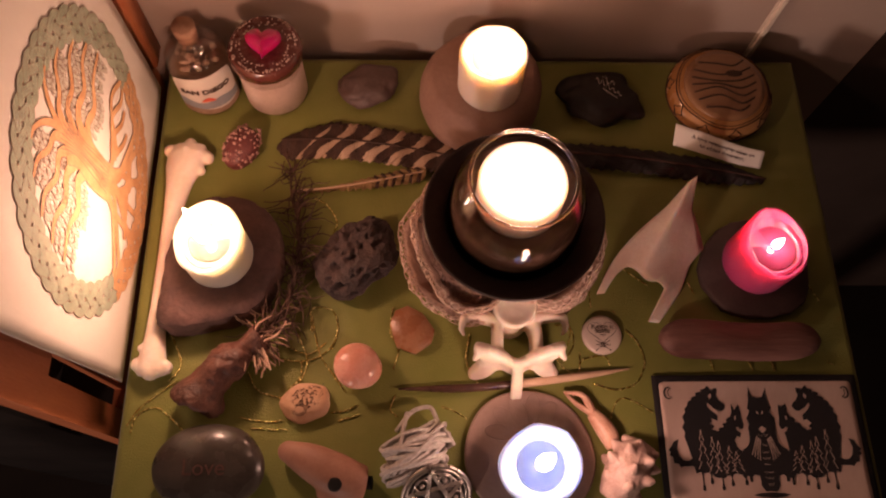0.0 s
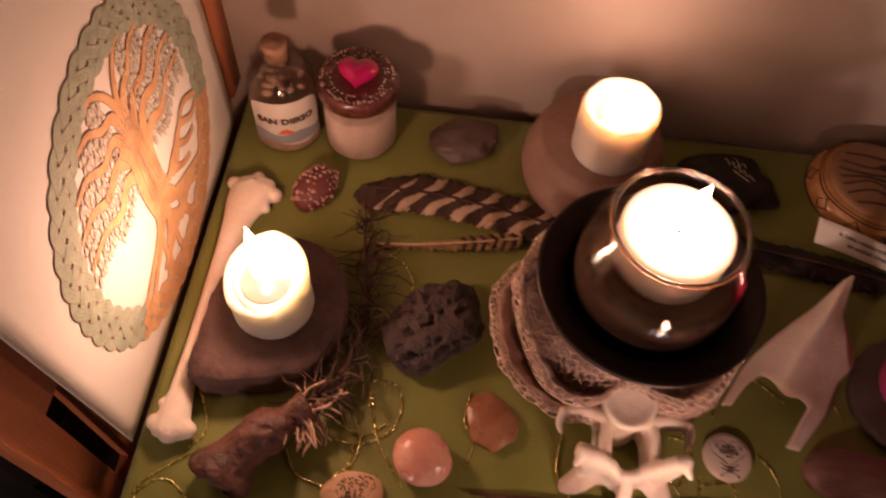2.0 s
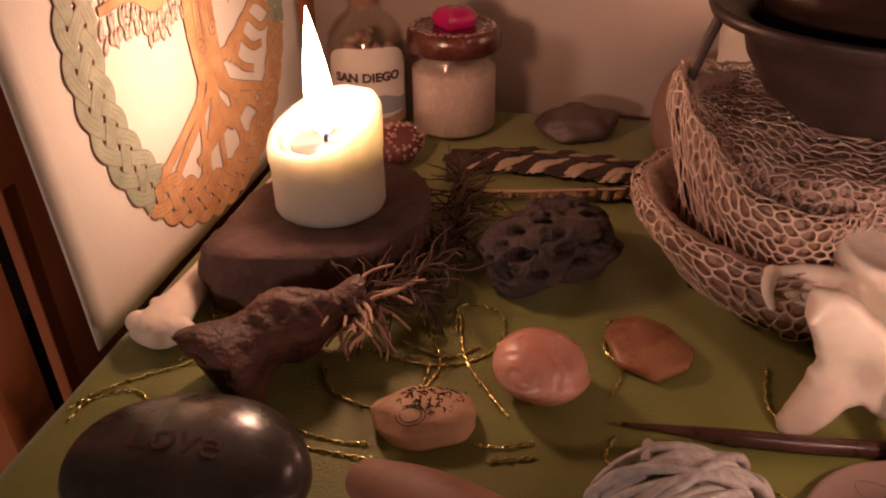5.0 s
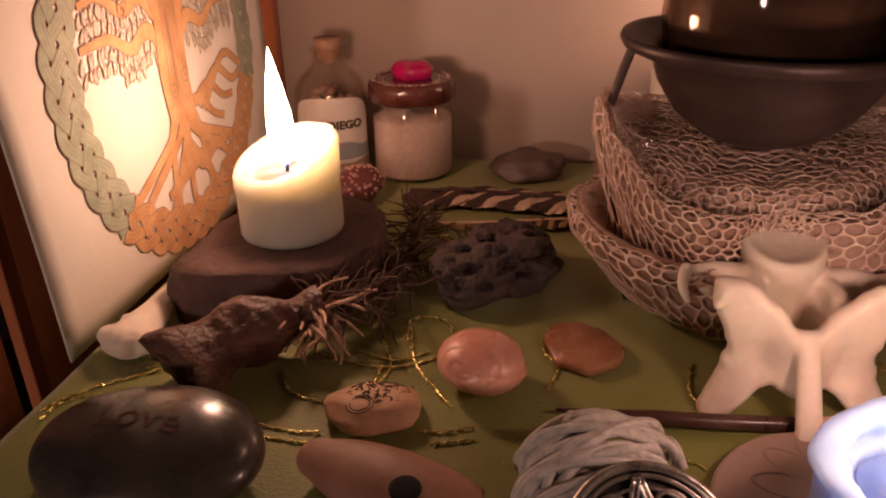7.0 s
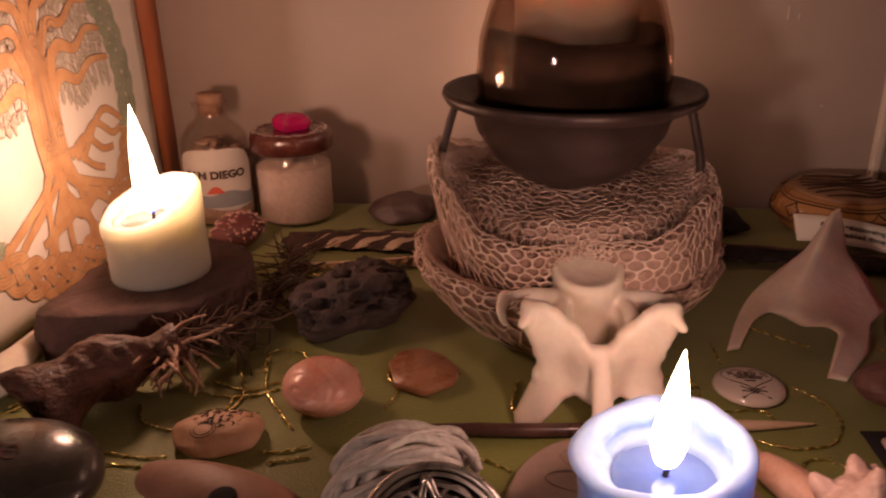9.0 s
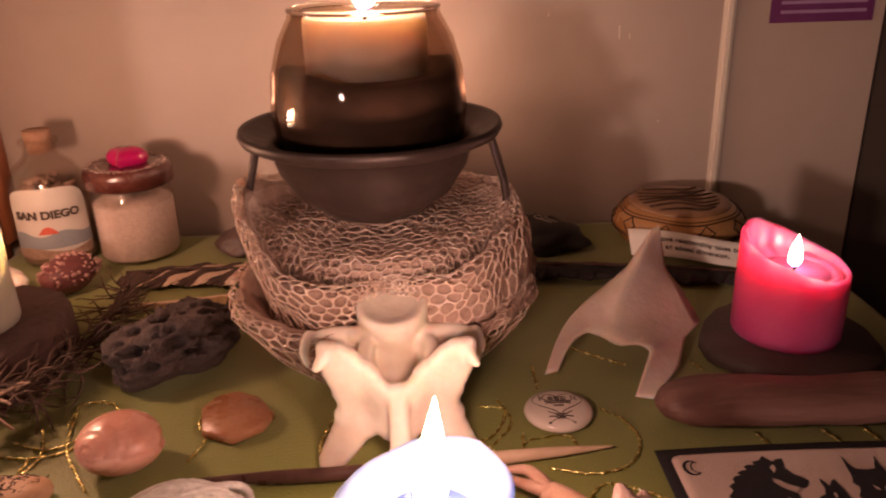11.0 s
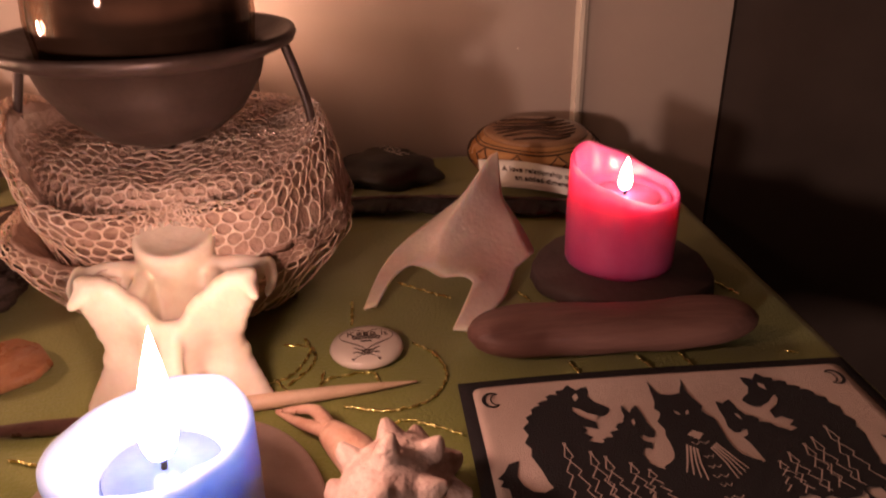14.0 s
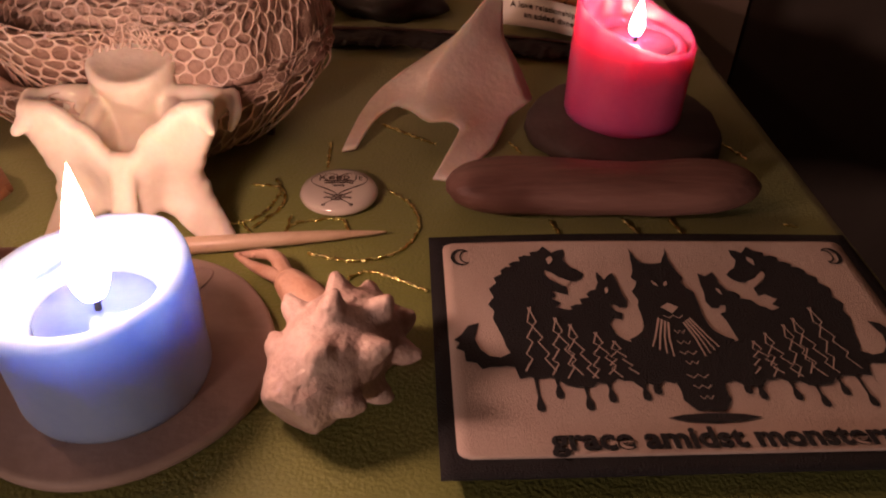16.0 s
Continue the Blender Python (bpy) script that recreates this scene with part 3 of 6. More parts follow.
def strokes(name, lines, mat, width, lift):
    for extra, m, dx in ((0.0010, M_ARTINK, 0.0), (0.0, mat, 0.00022)):
        bm = bmesh.new()
        for i, (pts, w0, w1) in enumerate(lines):
            c = curve([(0.0010 + lift, u, v) for u, v in pts], 10)
            ribbon(bm, c, lambda t: (w0 + (w1 - w0) * t) * width + extra, dx + 0.00003 * (i % 9))
        part(name if dx else name + "_outline", bm, m, art, smooth=False)


# trunk, winding boughs and knotted roots
trunk = [
    (((-0.001, -0.036), (-0.005, -0.010), (0.001, 0.016), (-0.003, 0.044)), 0.020, 0.013),
    (((0.009, -0.038), (0.008, -0.010), (0.012, 0.016), (0.018, 0.034)), 0.011, 0.007),
    (((-0.010, -0.036), (-0.013, -0.006), (-0.010, 0.022), (-0.016, 0.038)), 0.009, 0.007),
]
boughs = []
for side in (-1, 1):
    for path, w0, w1 in (
            (((0.007, 0.004), (0.022, 0.017), (0.040, 0.011), (0.058, 0.019), (0.082, 0.018)), 0.0095, 0.0030),
            (((0.006, 0.018), (0.024, 0.034), (0.043, 0.030), (0.060, 0.039), (0.077, 0.037)), 0.0090, 0.0030),
            (((0.005, 0.030), (0.017, 0.048), (0.034, 0.047), (0.050, 0.057), (0.066, 0.056)), 0.0080, 0.0026),
            (((0.002, 0.038), (0.009, 0.058), (0.022, 0.063), (0.034, 0.073), (0.047, 0.074)), 0.0075, 0.0024),
            (((0.000, 0.042), (0.002, 0.060), (0.008, 0.074), (0.018, 0.084), (0.026, 0.085)), 0.0065, 0.0022)):
        lean = 0.003 if side > 0 else -0.001
        boughs.append((tuple((side * x, z + lean * x / 0.08) for x, z in path), w0, w1))
roots = []
for k in range(9):
    x = -0.066 + k * 0.0165
    z1 = -math.sqrt(max(0.0, 0.098 ** 2 - x * x)) + 0.004
    roots.append((((0.0024 * (k - 4), -0.026), (x * 0.25 + 0.008 * math.sin(k * 2.3), -0.044), (x * 0.9 - 0.008 * math.sin(k * 2.3), (z1 - 0.044) / 2 - 0.008), (x, z1)), 0.0062, 0.0046))
for k in range(5):
    x = 0.012 + k * 0.016
    roots.append((((x * 0.35, -0.026 - 0.003 * k), (x * 0.8, -0.036 + 0.006 * k), (x + 0.010, -0.050 + 0.007 * k), (min(0.090, x + 0.024), -0.060 + 0.011 * k)), 0.0048, 0.0040))
    roots.append((((-0.006 - 0.006 * k, -0.066 - 0.002 * k), (0.0, -0.052 - 0.004 * k), (0.014 + 0.007 * k, -0.070 + 0.003 * k), (0.032 + 0.006 * k, -0.058 - 0.002 * k)), 0.0048, 0.0040))
strokes("root", roots, M_ARTBROWN, 1.0, 0.0002)
strokes("bough", boughs, M_ARTBROWN, 1.0, 0.0007)
strokes("trunk", trunk, M_ARTBROWN, 1.0, 0.0012)
# grain lines and spirals on the trunk
bm = bmesh.new()
for k in range(9):
    x = -0.010 + 0.0026 * k
    ribbon(bm, curve([(0.0030, x, -0.028), (0.0030, x * 0.8 + 0.002 * math.sin(k), 0.0), (0.0030, x * 0.7, 0.030), (0.0030, x * 1.5, 0.052)], 8), 0.0006)
for cx, cz, turn in ((-0.006, -0.020, 1), (0.009, -0.014, -1), (-0.020, 0.040, 1), (0.022, 0.046, -1), (0.002, 0.040, 1), (-0.042, 0.030, -1)):
    ribbon(bm, [Vector((0.0031, cx + turn * 0.0055 * t * math.cos(9 * t), cz + 0.0055 * t * math.sin(9 * t))) for t in [i / 30 for i in range(1, 31)]], 0.0007)
part("pencil_line", bm, M_ARTINK, art, smooth=False)
# pale leaves hanging in rows under the boughs
rng = random.Random(5)
bm, bo = bmesh.new(), bmesh.new()
for pts, w0, w1 in boughs:
    c = curve([(0, u, v) for u, v in pts], 9)
    for i in range(len(c) // 5, len(c) - 1):
        for row in range(2):
            ln = rng.uniform(0.0075, 0.0125)
            start = c[i] - Vector((0, 0, 0.0015 + 0.0070 * row)) + Vector((0, rng.uniform(-0.001, 0.001), 0))
            d = Vector((0, 0.35 * math.sin(i * 1.9 + row) + 0.25 * (1 if c[i].y > 0 else -1), -1)).normalized()
            tip = start + d * ln
            if Vector((tip.y, tip.z)).length > 0.089 or abs(start.y) < 0.013:
                continue
            t = Vector((0, -d.z, d.y))
            for target, k, lift in ((bo, 1.0, 0.0010 + 0.0001 * (i % 5)), (bm, 0.66, 0.0011 + 0.0001 * (i % 5))):
                base, mid, low = start + d * ln * (0.10 if k == 1 else 0.2), start + d * ln * 0.45, start + d * ln * 0.72
                end = start + d * ln * (1.0 if k == 1 else 0.90)
                polygon(target, [q + Vector((lift, 0, 0)) for q in (base, mid + t * 0.0014 * k, low + t * 0.0017 * k, end, low - t * 0.0017 * k, mid - t * 0.0014 * k)])
tagged(part("leaf_outline", bo, M_ARTINK, art, smooth=False), kind="stuff")
tagged(part("foliage", bm, M_ARTLEAF, art, smooth=False), kind="stuff")
# the drawing lies flat on the card
for ob in art.children:
    if ob.name.split(".")[0] != "card":
        for v in ob.data.vertices:
            u = v.co.y
            v.co.x = 0.0008 + 0.30 * v.co.x - 0.0006 * math.sin(v.co.z * 20) - (0.0018 * ((u + 0.02) / 0.15) ** 4 if u >= 0 else 0.0)


# ---- candles ----
M_MELTY = material("melted_yellow_wax", (0.30, 0.27, 0.20), (0.36, 0.33, 0.25), 40, 0.06, 0.03, 90, sss=0.6, sss_scale=0.02, coat=0.8, vary_rough=0.03)
M_MELTR = material("melted_red_wax", (0.46, 0.06, 0.17), (0.54, 0.10, 0.22), 40, 0.06, 0.03, 90, sss=0.6, sss_scale=0.02, coat=0.8, vary_rough=0.03)
M_MELTB = material("melted_blue_wax", (0.12, 0.17, 0.46), (0.17, 0.23, 0.52), 40, 0.06, 0.03, 90, sss=0.6, sss_scale=0.015, coat=0.8, vary_rough=0.03)
M_MELTW = material("melted_white_wax", (0.76, 0.68, 0.58), (0.80, 0.72, 0.63), 40, 0.06, 0.03, 90, sss=0.6, sss_scale=0.02, coat=0.8, vary_rough=0.03)
def flame_shape(t):
    """The width of a flame along its height, 0 to 1."""
    if t <= 0 or t >= 1:
        return 0.0
    return (0.35 + 0.65 * math.sin(math.pi / 2 * t / 0.26)) if t < 0.26 else 1 - ((t - 0.26) / 0.74) ** 1.55


def candle(name, label, at, r, h, mat, tilt=0.0, tilt_to=0.0, pool=0.55, depth=0.012, flame_h=0.03, flame_w=0.005, lean=(0, 0), wick_h=0.008,
           seed=1, drips=3, rim=0.004, melt=None, flare=0.0, flare_to=0.0, lobe=0.0, lobe_to=0.0, group="lit candles on the table"):
    c = thing(name, label, "candle", at, group)
    rng = random.Random(seed)
    spots = [(rng.uniform(0, 6.28), rng.uniform(0.12, 0.26), rng.uniform(0.25, 0.7)) for _ in range(drips)]
    prof = [(r * 0.55, 0.0), (r * 0.97, 0.0), (r, 0.002)]
    prof += [(r, h * k / 9) for k in range(1, 9)]
    prof += [(r * 1.0, h - 0.002), (r - 0.0012, h - 0.0002), (r - rim * 0.6, h), (r - rim, h - 0.0012), (r - rim * 1.25, h - depth * 0.38), (r * (pool + 0.22), h - depth * 0.52), (r * (pool + 0.20), h - depth * 0.66), (r * (pool + 0.10), h - depth * 0.74), (r * (pool + 0.07), h - depth * 0.92), (r * pool, h - depth), (r * pool * 0.5, h - depth), (0.0, h - depth)]
    top = len(prof)

    def wob(a, i, rr, z):
        k = z / h
        w = 0.0003 * noise.noise(Vector((math.cos(a) * 2, math.sin(a) * 2, z * 60 + seed))) * 1.6
        for b, width, low in spots:
            d = abs((a - b + math.pi) % (2 * math.pi) - math.pi)
            if d < width * 2 and k > 1 - low and i < top - 9:
                w += 0.0008 * math.exp(-(d / width) ** 2)
        up = tilt * math.cos(a - tilt_to) * max(0, k - 0.3) / 0.7 if i < top - 6 else tilt * 0.2 * math.cos(a - tilt_to)
        turn = abs((a - lobe_to + math.pi) % (2 * math.pi) - math.pi)
        up += lobe * math.exp(-(turn / 0.75) ** 2) * max(0, k - 0.5) / 0.5 * (i < top - 6)
        w += flare * max(0.0, math.cos(a - flare_to)) ** 3 * max(0.0, (k - 0.55) / 0.45) ** 2 * (i < top - 8)
        w += 0.0016 * noise.noise(Vector((math.cos(a) * 3.1, math.sin(a) * 3.1, seed * 5))) * (k > 0.8) * (top - 9 <= i < top - 4)
        up += 0.0012 * noise.noise(Vector((math.cos(a) * 1.7, math.sin(a) * 1.7, seed * 3))) * (k > 0.85)
        return (max(rr + w, 0.0) if rr > 1e-6 else 0.0, z + up)

    bm = bmesh.new()
    lathe(bm, prof, 120, (0, 0, 0), wob)
    bmesh.ops.remove_doubles(bm, verts=bm.verts, dist=1e-5)
    part("wax_body", bm, mat, c)
    bm = bmesh.new()
    z = h - depth + 0.0012
    lathe(bm, [(r * (pool + 0.04), z), (r * (pool + 0.03), z + 0.0003), (0.0005, z + 0.0004)], 40)
    part("melted_pool", bm, melt, c, "glossy melted wax")
    bm = bmesh.new()
    wick = curve([(0, 0, h - depth - 0.001), (0.0006, 0, z + wick_h * 0.5), (-0.0008 + lean[0] * 0.05, 0.0006, z + wick_h)], 6)
    tube(bm, wick, lambda t: 0.0011 - 0.0003 * t, 8)
    part("wick", bm, M_WICK, c, "charred black wick")
    bm = bmesh.new()
    z0 = z + wick_h * 0.35
    rows, seg = [], 20
    for j in range(15):
        t = j / 14
        rad = flame_w * flame_shape(t)
        cx, cy = lean[0] * t ** 1.2, lean[1] * t ** 1.2
        rows.append([bm.verts.new((cx + rad * math.cos(2 * math.pi * k / seg), cy + rad * math.sin(2 * math.pi * k / seg), z0 + flame_h * t)) for k in range(seg)])
    for a, b in zip(rows, rows[1:]):
        for k in range(seg):
            bm.faces.new((a[k], a[(k + 1) % seg], b[(k + 1) % seg], b[k]))
    bmesh.ops.remove_doubles(bm, verts=bm.verts, dist=1e-5)
    part("flame", bm, M_FLAME, c, "bright candle flame")
    return c


candle("pillar_candle", "pale yellow pillar candle with a tall flame on brown stone", (-0.200, 0.0125, 0.0300), 0.0275, 0.0445, M_WAXY,
       tilt=0.0095, tilt_to=radians(50), pool=0.55, depth=0.013, flame_h=0.062, flame_w=0.0072, lean=(-0.003, 0.0), seed=3, drips=3, melt=M_MELTY)
candle("pillar_candle", "red pillar candle with a small flame on dark slate", (0.2530, 0.0140, 0.0095), 0.0288, 0.0475, M_WAXR,
       tilt=0.0085, tilt_to=radians(150), lobe=0.004, lobe_to=radians(125), pool=0.62, depth=0.012, flame_h=0.019, flame_w=0.0036, lean=(0.0005, 0), seed=8, drips=2, melt=M_MELTR, rim=0.003, wick_h=0.006)
candle("pillar_candle", "lilac blue pillar candle with dripped rim burning on a clay disc", (0.0540, -0.1555, 0.0062), 0.0288, 0.0400, M_WAXB,
       tilt=0.0035, tilt_to=radians(20), flare=0.0055, flare_to=radians(195), pool=0.58, depth=0.015, flame_h=0.046, flame_w=0.0060, lean=(0.003, 0.003), seed=12, drips=3, melt=M_MELTB, rim=0.006)
candle("pillar_candle", "white pillar candle burning on a round stone by the wall", (0.0245, 0.164, 0.0530), 0.0278, 0.0480, M_WAXW,
       tilt=0.001, tilt_to=0.0, pool=0.58, depth=0.010, flame_h=0.026, flame_w=0.0045, lean=(0.003, 0.0), seed=21, drips=2, melt=M_MELTW, rim=0.005)

# ---- iron stand with the smoked glass candle jar ----
CX, CY = 0.0290, 0.0045
stand = thing("candle_stand", "dark metal bowl stand on thin legs", "candle stand", (CX, CY, 0.0))
bm = bmesh.new()
prof = [(0.0, 0.0885), (0.012, 0.0892), (0.026, 0.0945), (0.038, 0.1040), (0.0465, 0.1170), (0.0500, 0.1285), (0.0560, 0.1295), (0.0625, 0.1325), (0.0640, 0.1355),
        (0.0632, 0.1378), (0.0610, 0.1372), (0.0560, 0.1338), (0.0490, 0.1325), (0.0470, 0.1290), (0.0440, 0.1180), (0.0300, 0.1050), (0.0, 0.0990)]
lathe(bm, prof, 72)
bmesh.ops.remove_doubles(bm, verts=bm.verts, dist=1e-5)
part("bowl", bm, M_IRON, stand, "dark rounded bowl with a wide rolled brim")
for ang in (4, 172, 92):
    d = Vector((math.cos(radians(ang)), math.sin(radians(ang)), 0))
    bm = bmesh.new()
    pts = curve([d * 0.0575 + Vector((0, 0, 0.131)), d * 0.0625 + Vector((0, 0, 0.115)), d * 0.0670 + Vector((0, 0, 0.095)), d * 0.0660 + Vector((0, 0, 0.070)), d * 0.058 + Vector((0, 0, 0.035)), d * 0.050 + Vector((0, 0, 0.001))], 8)
    tube(bm, pts, 0.0022, 10)
    part("leg", bm, M_IRON, stand)

jar = thing("candle_jar", "smoked glass egg-shaped candle jar with a burning white candle", "candle", (CX, CY, 0.0), "lit candles on the table")
bm = bmesh.new()
outer = [(0.0, 0.1020), (0.024, 0.1035), (0.038, 0.1140), (0.0450, 0.1280), (0.0470, 0.1450), (0.0455, 0.1620), (0.0412, 0.1770), (0.0358, 0.1872), (0.0345, 0.1905)]
inner = [(0.0330, 0.1900), (0.0340, 0.1868), (0.0395, 0.1762), (0.0437, 0.1615), (0.0452, 0.1450), (0.0432, 0.1285), (0.0365, 0.1155), (0.022, 0.1060), (0.0, 0.1050)]
lathe(bm, outer + inner, 72)
bmesh.ops.remove_doubles(bm, verts=bm.verts, dist=1e-5)
glass = part("glass", bm, M_SMOKE, jar, "smoky brown glass")
bm = bmesh.new()
tube(bm, [Vector((0.0345 * math.cos(2 * math.pi * i / 72), 0.0345 * math.sin(2 * math.pi * i / 72), 0.1908)) for i in range(72)], 0.0013, 10, True)
rim = part("rim", bm, M_RIM, jar, "thick polished glass lip")
rim.visible_shadow = False
glass.visible_shadow = False
bm = bmesh.new()
lathe(bm, [(0.0, 0.1440), (0.0275, 0.1440), (0.0290, 0.1450), (0.0290, 0.160), (0.0290, 0.1850), (0.0282, 0.1872), (0.0262, 0.1866), (0.018, 0.1856), (0.0, 0.1853)], 48)
bmesh.ops.remove_doubles(bm, verts=bm.verts, dist=1e-5)
part("wax_body", bm, M_WAXW, jar, "white wax lit from its top")
bm = bmesh.new()
lathe(bm, [(0.0, 0.1056), (0.0215, 0.1066), (0.0358, 0.1160), (0.0424, 0.1288), (0.0443, 0.1450), (0.0436, 0.1530), (0.0418, 0.1630), (0.0360, 0.1622), (0.0310, 0.1612), (0.0, 0.1605)], 48,
      wobble=lambda a, i, r, z: (r, z + (0.0025 * math.sin(a * 2 + 0.6) + 0.001 * math.sin(a * 5) if i in (6, 7) else 0)))
bmesh.ops.remove_doubles(bm, verts=bm.verts, dist=1e-5)
part("dark_filling", bm, M_SOOT, jar, "dark brown sooty wax around the candle")
bm = bmesh.new()
tube(bm, curve([(0, 0, 0.184), (0.0006, 0.0, 0.1895), (0.0014, 0.0006, 0.194)], 6), 0.001, 8)
part("wick", bm, M_WICK, jar)
bm = bmesh.new()
rows = []
for j in range(15):
    t = j / 14
    rad = 0.0060 * flame_shape(t)
    rows.append([bm.verts.new((0.004 * t + rad * math.cos(2 * math.pi * k / 20), 0.002 * t + rad * math.sin(2 * math.pi * k / 20), 0.1890 + 0.034 * t)) for k in range(20)])
for a, b in zip(rows, rows[1:]):
    for k in range(20):
        bm.faces.new((a[k], a[(k + 1) % 20], b[(k + 1) % 20], b[k]))
bmesh.ops.remove_doubles(bm, verts=bm.verts, dist=1e-5)
part("flame", bm, M_FLAME, jar, "bright candle flame")

# ---- dried cactus skeleton with its lacy net ----
net = thing("cactus_skeleton", "dried tan cactus skeleton, folded layers of lacy net fibres", "cactus skeleton", (0.0295, 0.012, 0.0))
PROFILE = [(0.046, 0.002), (0.058, 0.012), (0.071, 0.027), (0.081, 0.040), (0.0840, 0.048), (0.0800, 0.0520), (0.0715, 0.0410), (0.0640, 0.0330), (0.0620, 0.0480),
           (0.0685, 0.066), (0.0735, 0.082), (0.0722, 0.0945), (0.0690, 0.0938), (0.0605, 0.0890), (0.0450, 0.0875), (0.0260, 0.0868), (0.006, 0.0865)]
PCURVE = curve([(r, 0, z) for r, z in PROFILE], 6)


def net_point(a, s, inset=0.0):
    i = min(int(s * (len(PCURVE) - 1)), len(PCURVE) - 2)
    p = PCURVE[i].lerp(PCURVE[i + 1], s * (len(PCURVE) - 1) - i)
    r, z = p.x - inset, p.z
    front = max(0.0, -math.sin(a))
    left = max(0.0, -math.cos(a))
    right = max(0.0, math.cos(a))
    lip = 1 - min(1.0, max(0.0, (math.cos(a) + 0.1) / 0.7))
    if 0.22 < s < 0.52:
        # the folded lip fades out towards one side
        smooth_r = 0.0825 - 0.0023 * (s - 0.22) / 0.30
        r = smooth_r + (r - smooth_r) * lip
        smooth_z = 0.043 + 0.014 * (s - 0.22) / 0.30
        z = smooth_z + (z - smooth_z) * lip
    elif 0.52 <= s < 0.70:
        smooth_r = 0.0802 - 0.0065 * (s - 0.52) / 0.18
        r = smooth_r + (r - smooth_r) * max(lip, (s - 0.60) / 0.10)
    if s > 0.45:
        k = min(1, (s - 0.45) / 0.2)
        inner = 1 - min(1, max(0, (s - 0.70) / 0.16))
        fold = max(0.0, 1 - abs(a - 4.76) / 1.45)
        z += k * inner * (-0.031 * fold + 0.013 * left ** 4 + 0.002 * right)
        if s > 0.66:
            z -= 0.009 * front ** 2 * (1 - inner) * min(1.0, r / 0.045)
        # a valley just behind the sharp front edge
        z -= (0.019 if a < 4.76 else 0.014) * math.exp(-((s - 0.780) / 0.034) ** 2) * min(1.0, 1.7 * fold)
        r += 0.0045 * math.exp(-((s - 0.690) / 0.025) ** 2) * min(1.0, 1.8 * fold)
        # two overlapping folds that meet at the front
        r += k * inner * 0.009 * math.exp(-((a - 4.25) / 0.35) ** 2) - k * inner * 0.024 * math.exp(-((a - 4.80) / 0.28) ** 2)
        r += k * inner * 0.006 * math.exp(-((a - 5.35) / 0.30) ** 2)
    else:
        r += 0.004 * math.sin(3 * a + 0.5) * s - 0.020 * min(1.0, s / 0.25) * math.exp(-((a - 4.80) / 0.30) ** 2)
        z += 0.010 * s * max(0.0, math.cos(a - 0.2)) ** 3
        z -= 0.006 * min(1.0, s / 0.25) * max(0.0, 1 - abs(a - 4.76) / 1.1)
    r += 0.0025 * noise.noise(Vector((math.cos(a) * 2.2, math.sin(a) * 2.2, s * 5)))
    z += 0.0020 * noise.noise(Vector((math.cos(a) * 2.6, math.sin(a) * 2.6, s * 6 + 9)))
    r += 0.0026 * noise.noise(Vector((math.cos(a) * 7, math.sin(a) * 7, s * 14)))
    z += 0.0022 * noise.noise(Vector((math.cos(a) * 9, math.sin(a) * 9, s * 22 + 4))) * min(1.0, s / 0.2)
    z -= inset * 0.8 * (s > 0.6)
    return Vector((r * math.cos(a), r * 0.80 * math.sin(a), max(z, 0.0012)))


# outer folds take the shaded colour, the inner bed the lit one
for nm, j0, j1, mat in (("lining", 0, 36, M_NETSHADE), ("inner_lining", 36, 48, M_NETLIT)):
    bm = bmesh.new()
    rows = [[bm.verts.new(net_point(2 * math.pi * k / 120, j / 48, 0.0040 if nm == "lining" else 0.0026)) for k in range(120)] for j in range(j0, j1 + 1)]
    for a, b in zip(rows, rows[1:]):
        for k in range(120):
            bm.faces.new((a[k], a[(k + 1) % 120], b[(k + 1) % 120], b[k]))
    part(nm, bm, mat, net, "papery inner layer, darkened as shade behind the net" if nm == "lining" else "matted tan fibre bed, lightened in colour as if lit")


def fibres(name, bm, thick):
    ob = part(name, bm, M_NET, net)
    w = ob.modifiers.new("fibres", "WIREFRAME")
    w.thickness, w.use_replace, w.use_even_offset, w.use_boundary = thick, True, False, True
    sub = ob.modifiers.new("soften", "SUBSURF")
    sub.levels = sub.render_levels = 1
    return ob


def lace(s0, s1, around, bands, name, thick, tighten=1.0, stray=0.0009):
    """A honeycomb of fibres over part of the skin; cells shrink towards s1 as tighten falls below 1."""
    bm = bmesh.new()
    rng = random.Random(around)
    verts = {}

    def vert(i, j):
        i %= around * 2
        if (i, j) not in verts:
            up = (j + (-0.22 if (i + j) % 2 else 0.22)) / bands
            s = s0 + (s1 - s0) * min(1, max(0, up + rng.uniform(-0.16, 0.16) / bands)) ** tighten
            a = math.pi * (i + rng.uniform(-0.32, 0.32) + 0.5 * noise.noise(Vector((i * 0.21, j * 0.7, around)))) / around
            verts[i, j] = bm.verts.new(net_point(a, s) + Vector((rng.uniform(-1, 1), rng.uniform(-1, 1), rng.uniform(-1, 1))) * stray)
        return verts[i, j]

    for j in range(bands):
        for i in range(j % 2, around * 2, 2):
            try:
                bm.faces.new((vert(i, j + 0), vert(i + 1, j), vert(i + 2, j), vert(i + 2, j + 1), vert(i + 1, j + 1), vert(i, j + 1)))
            except ValueError:
                pass
    return fibres(name, bm, thick)


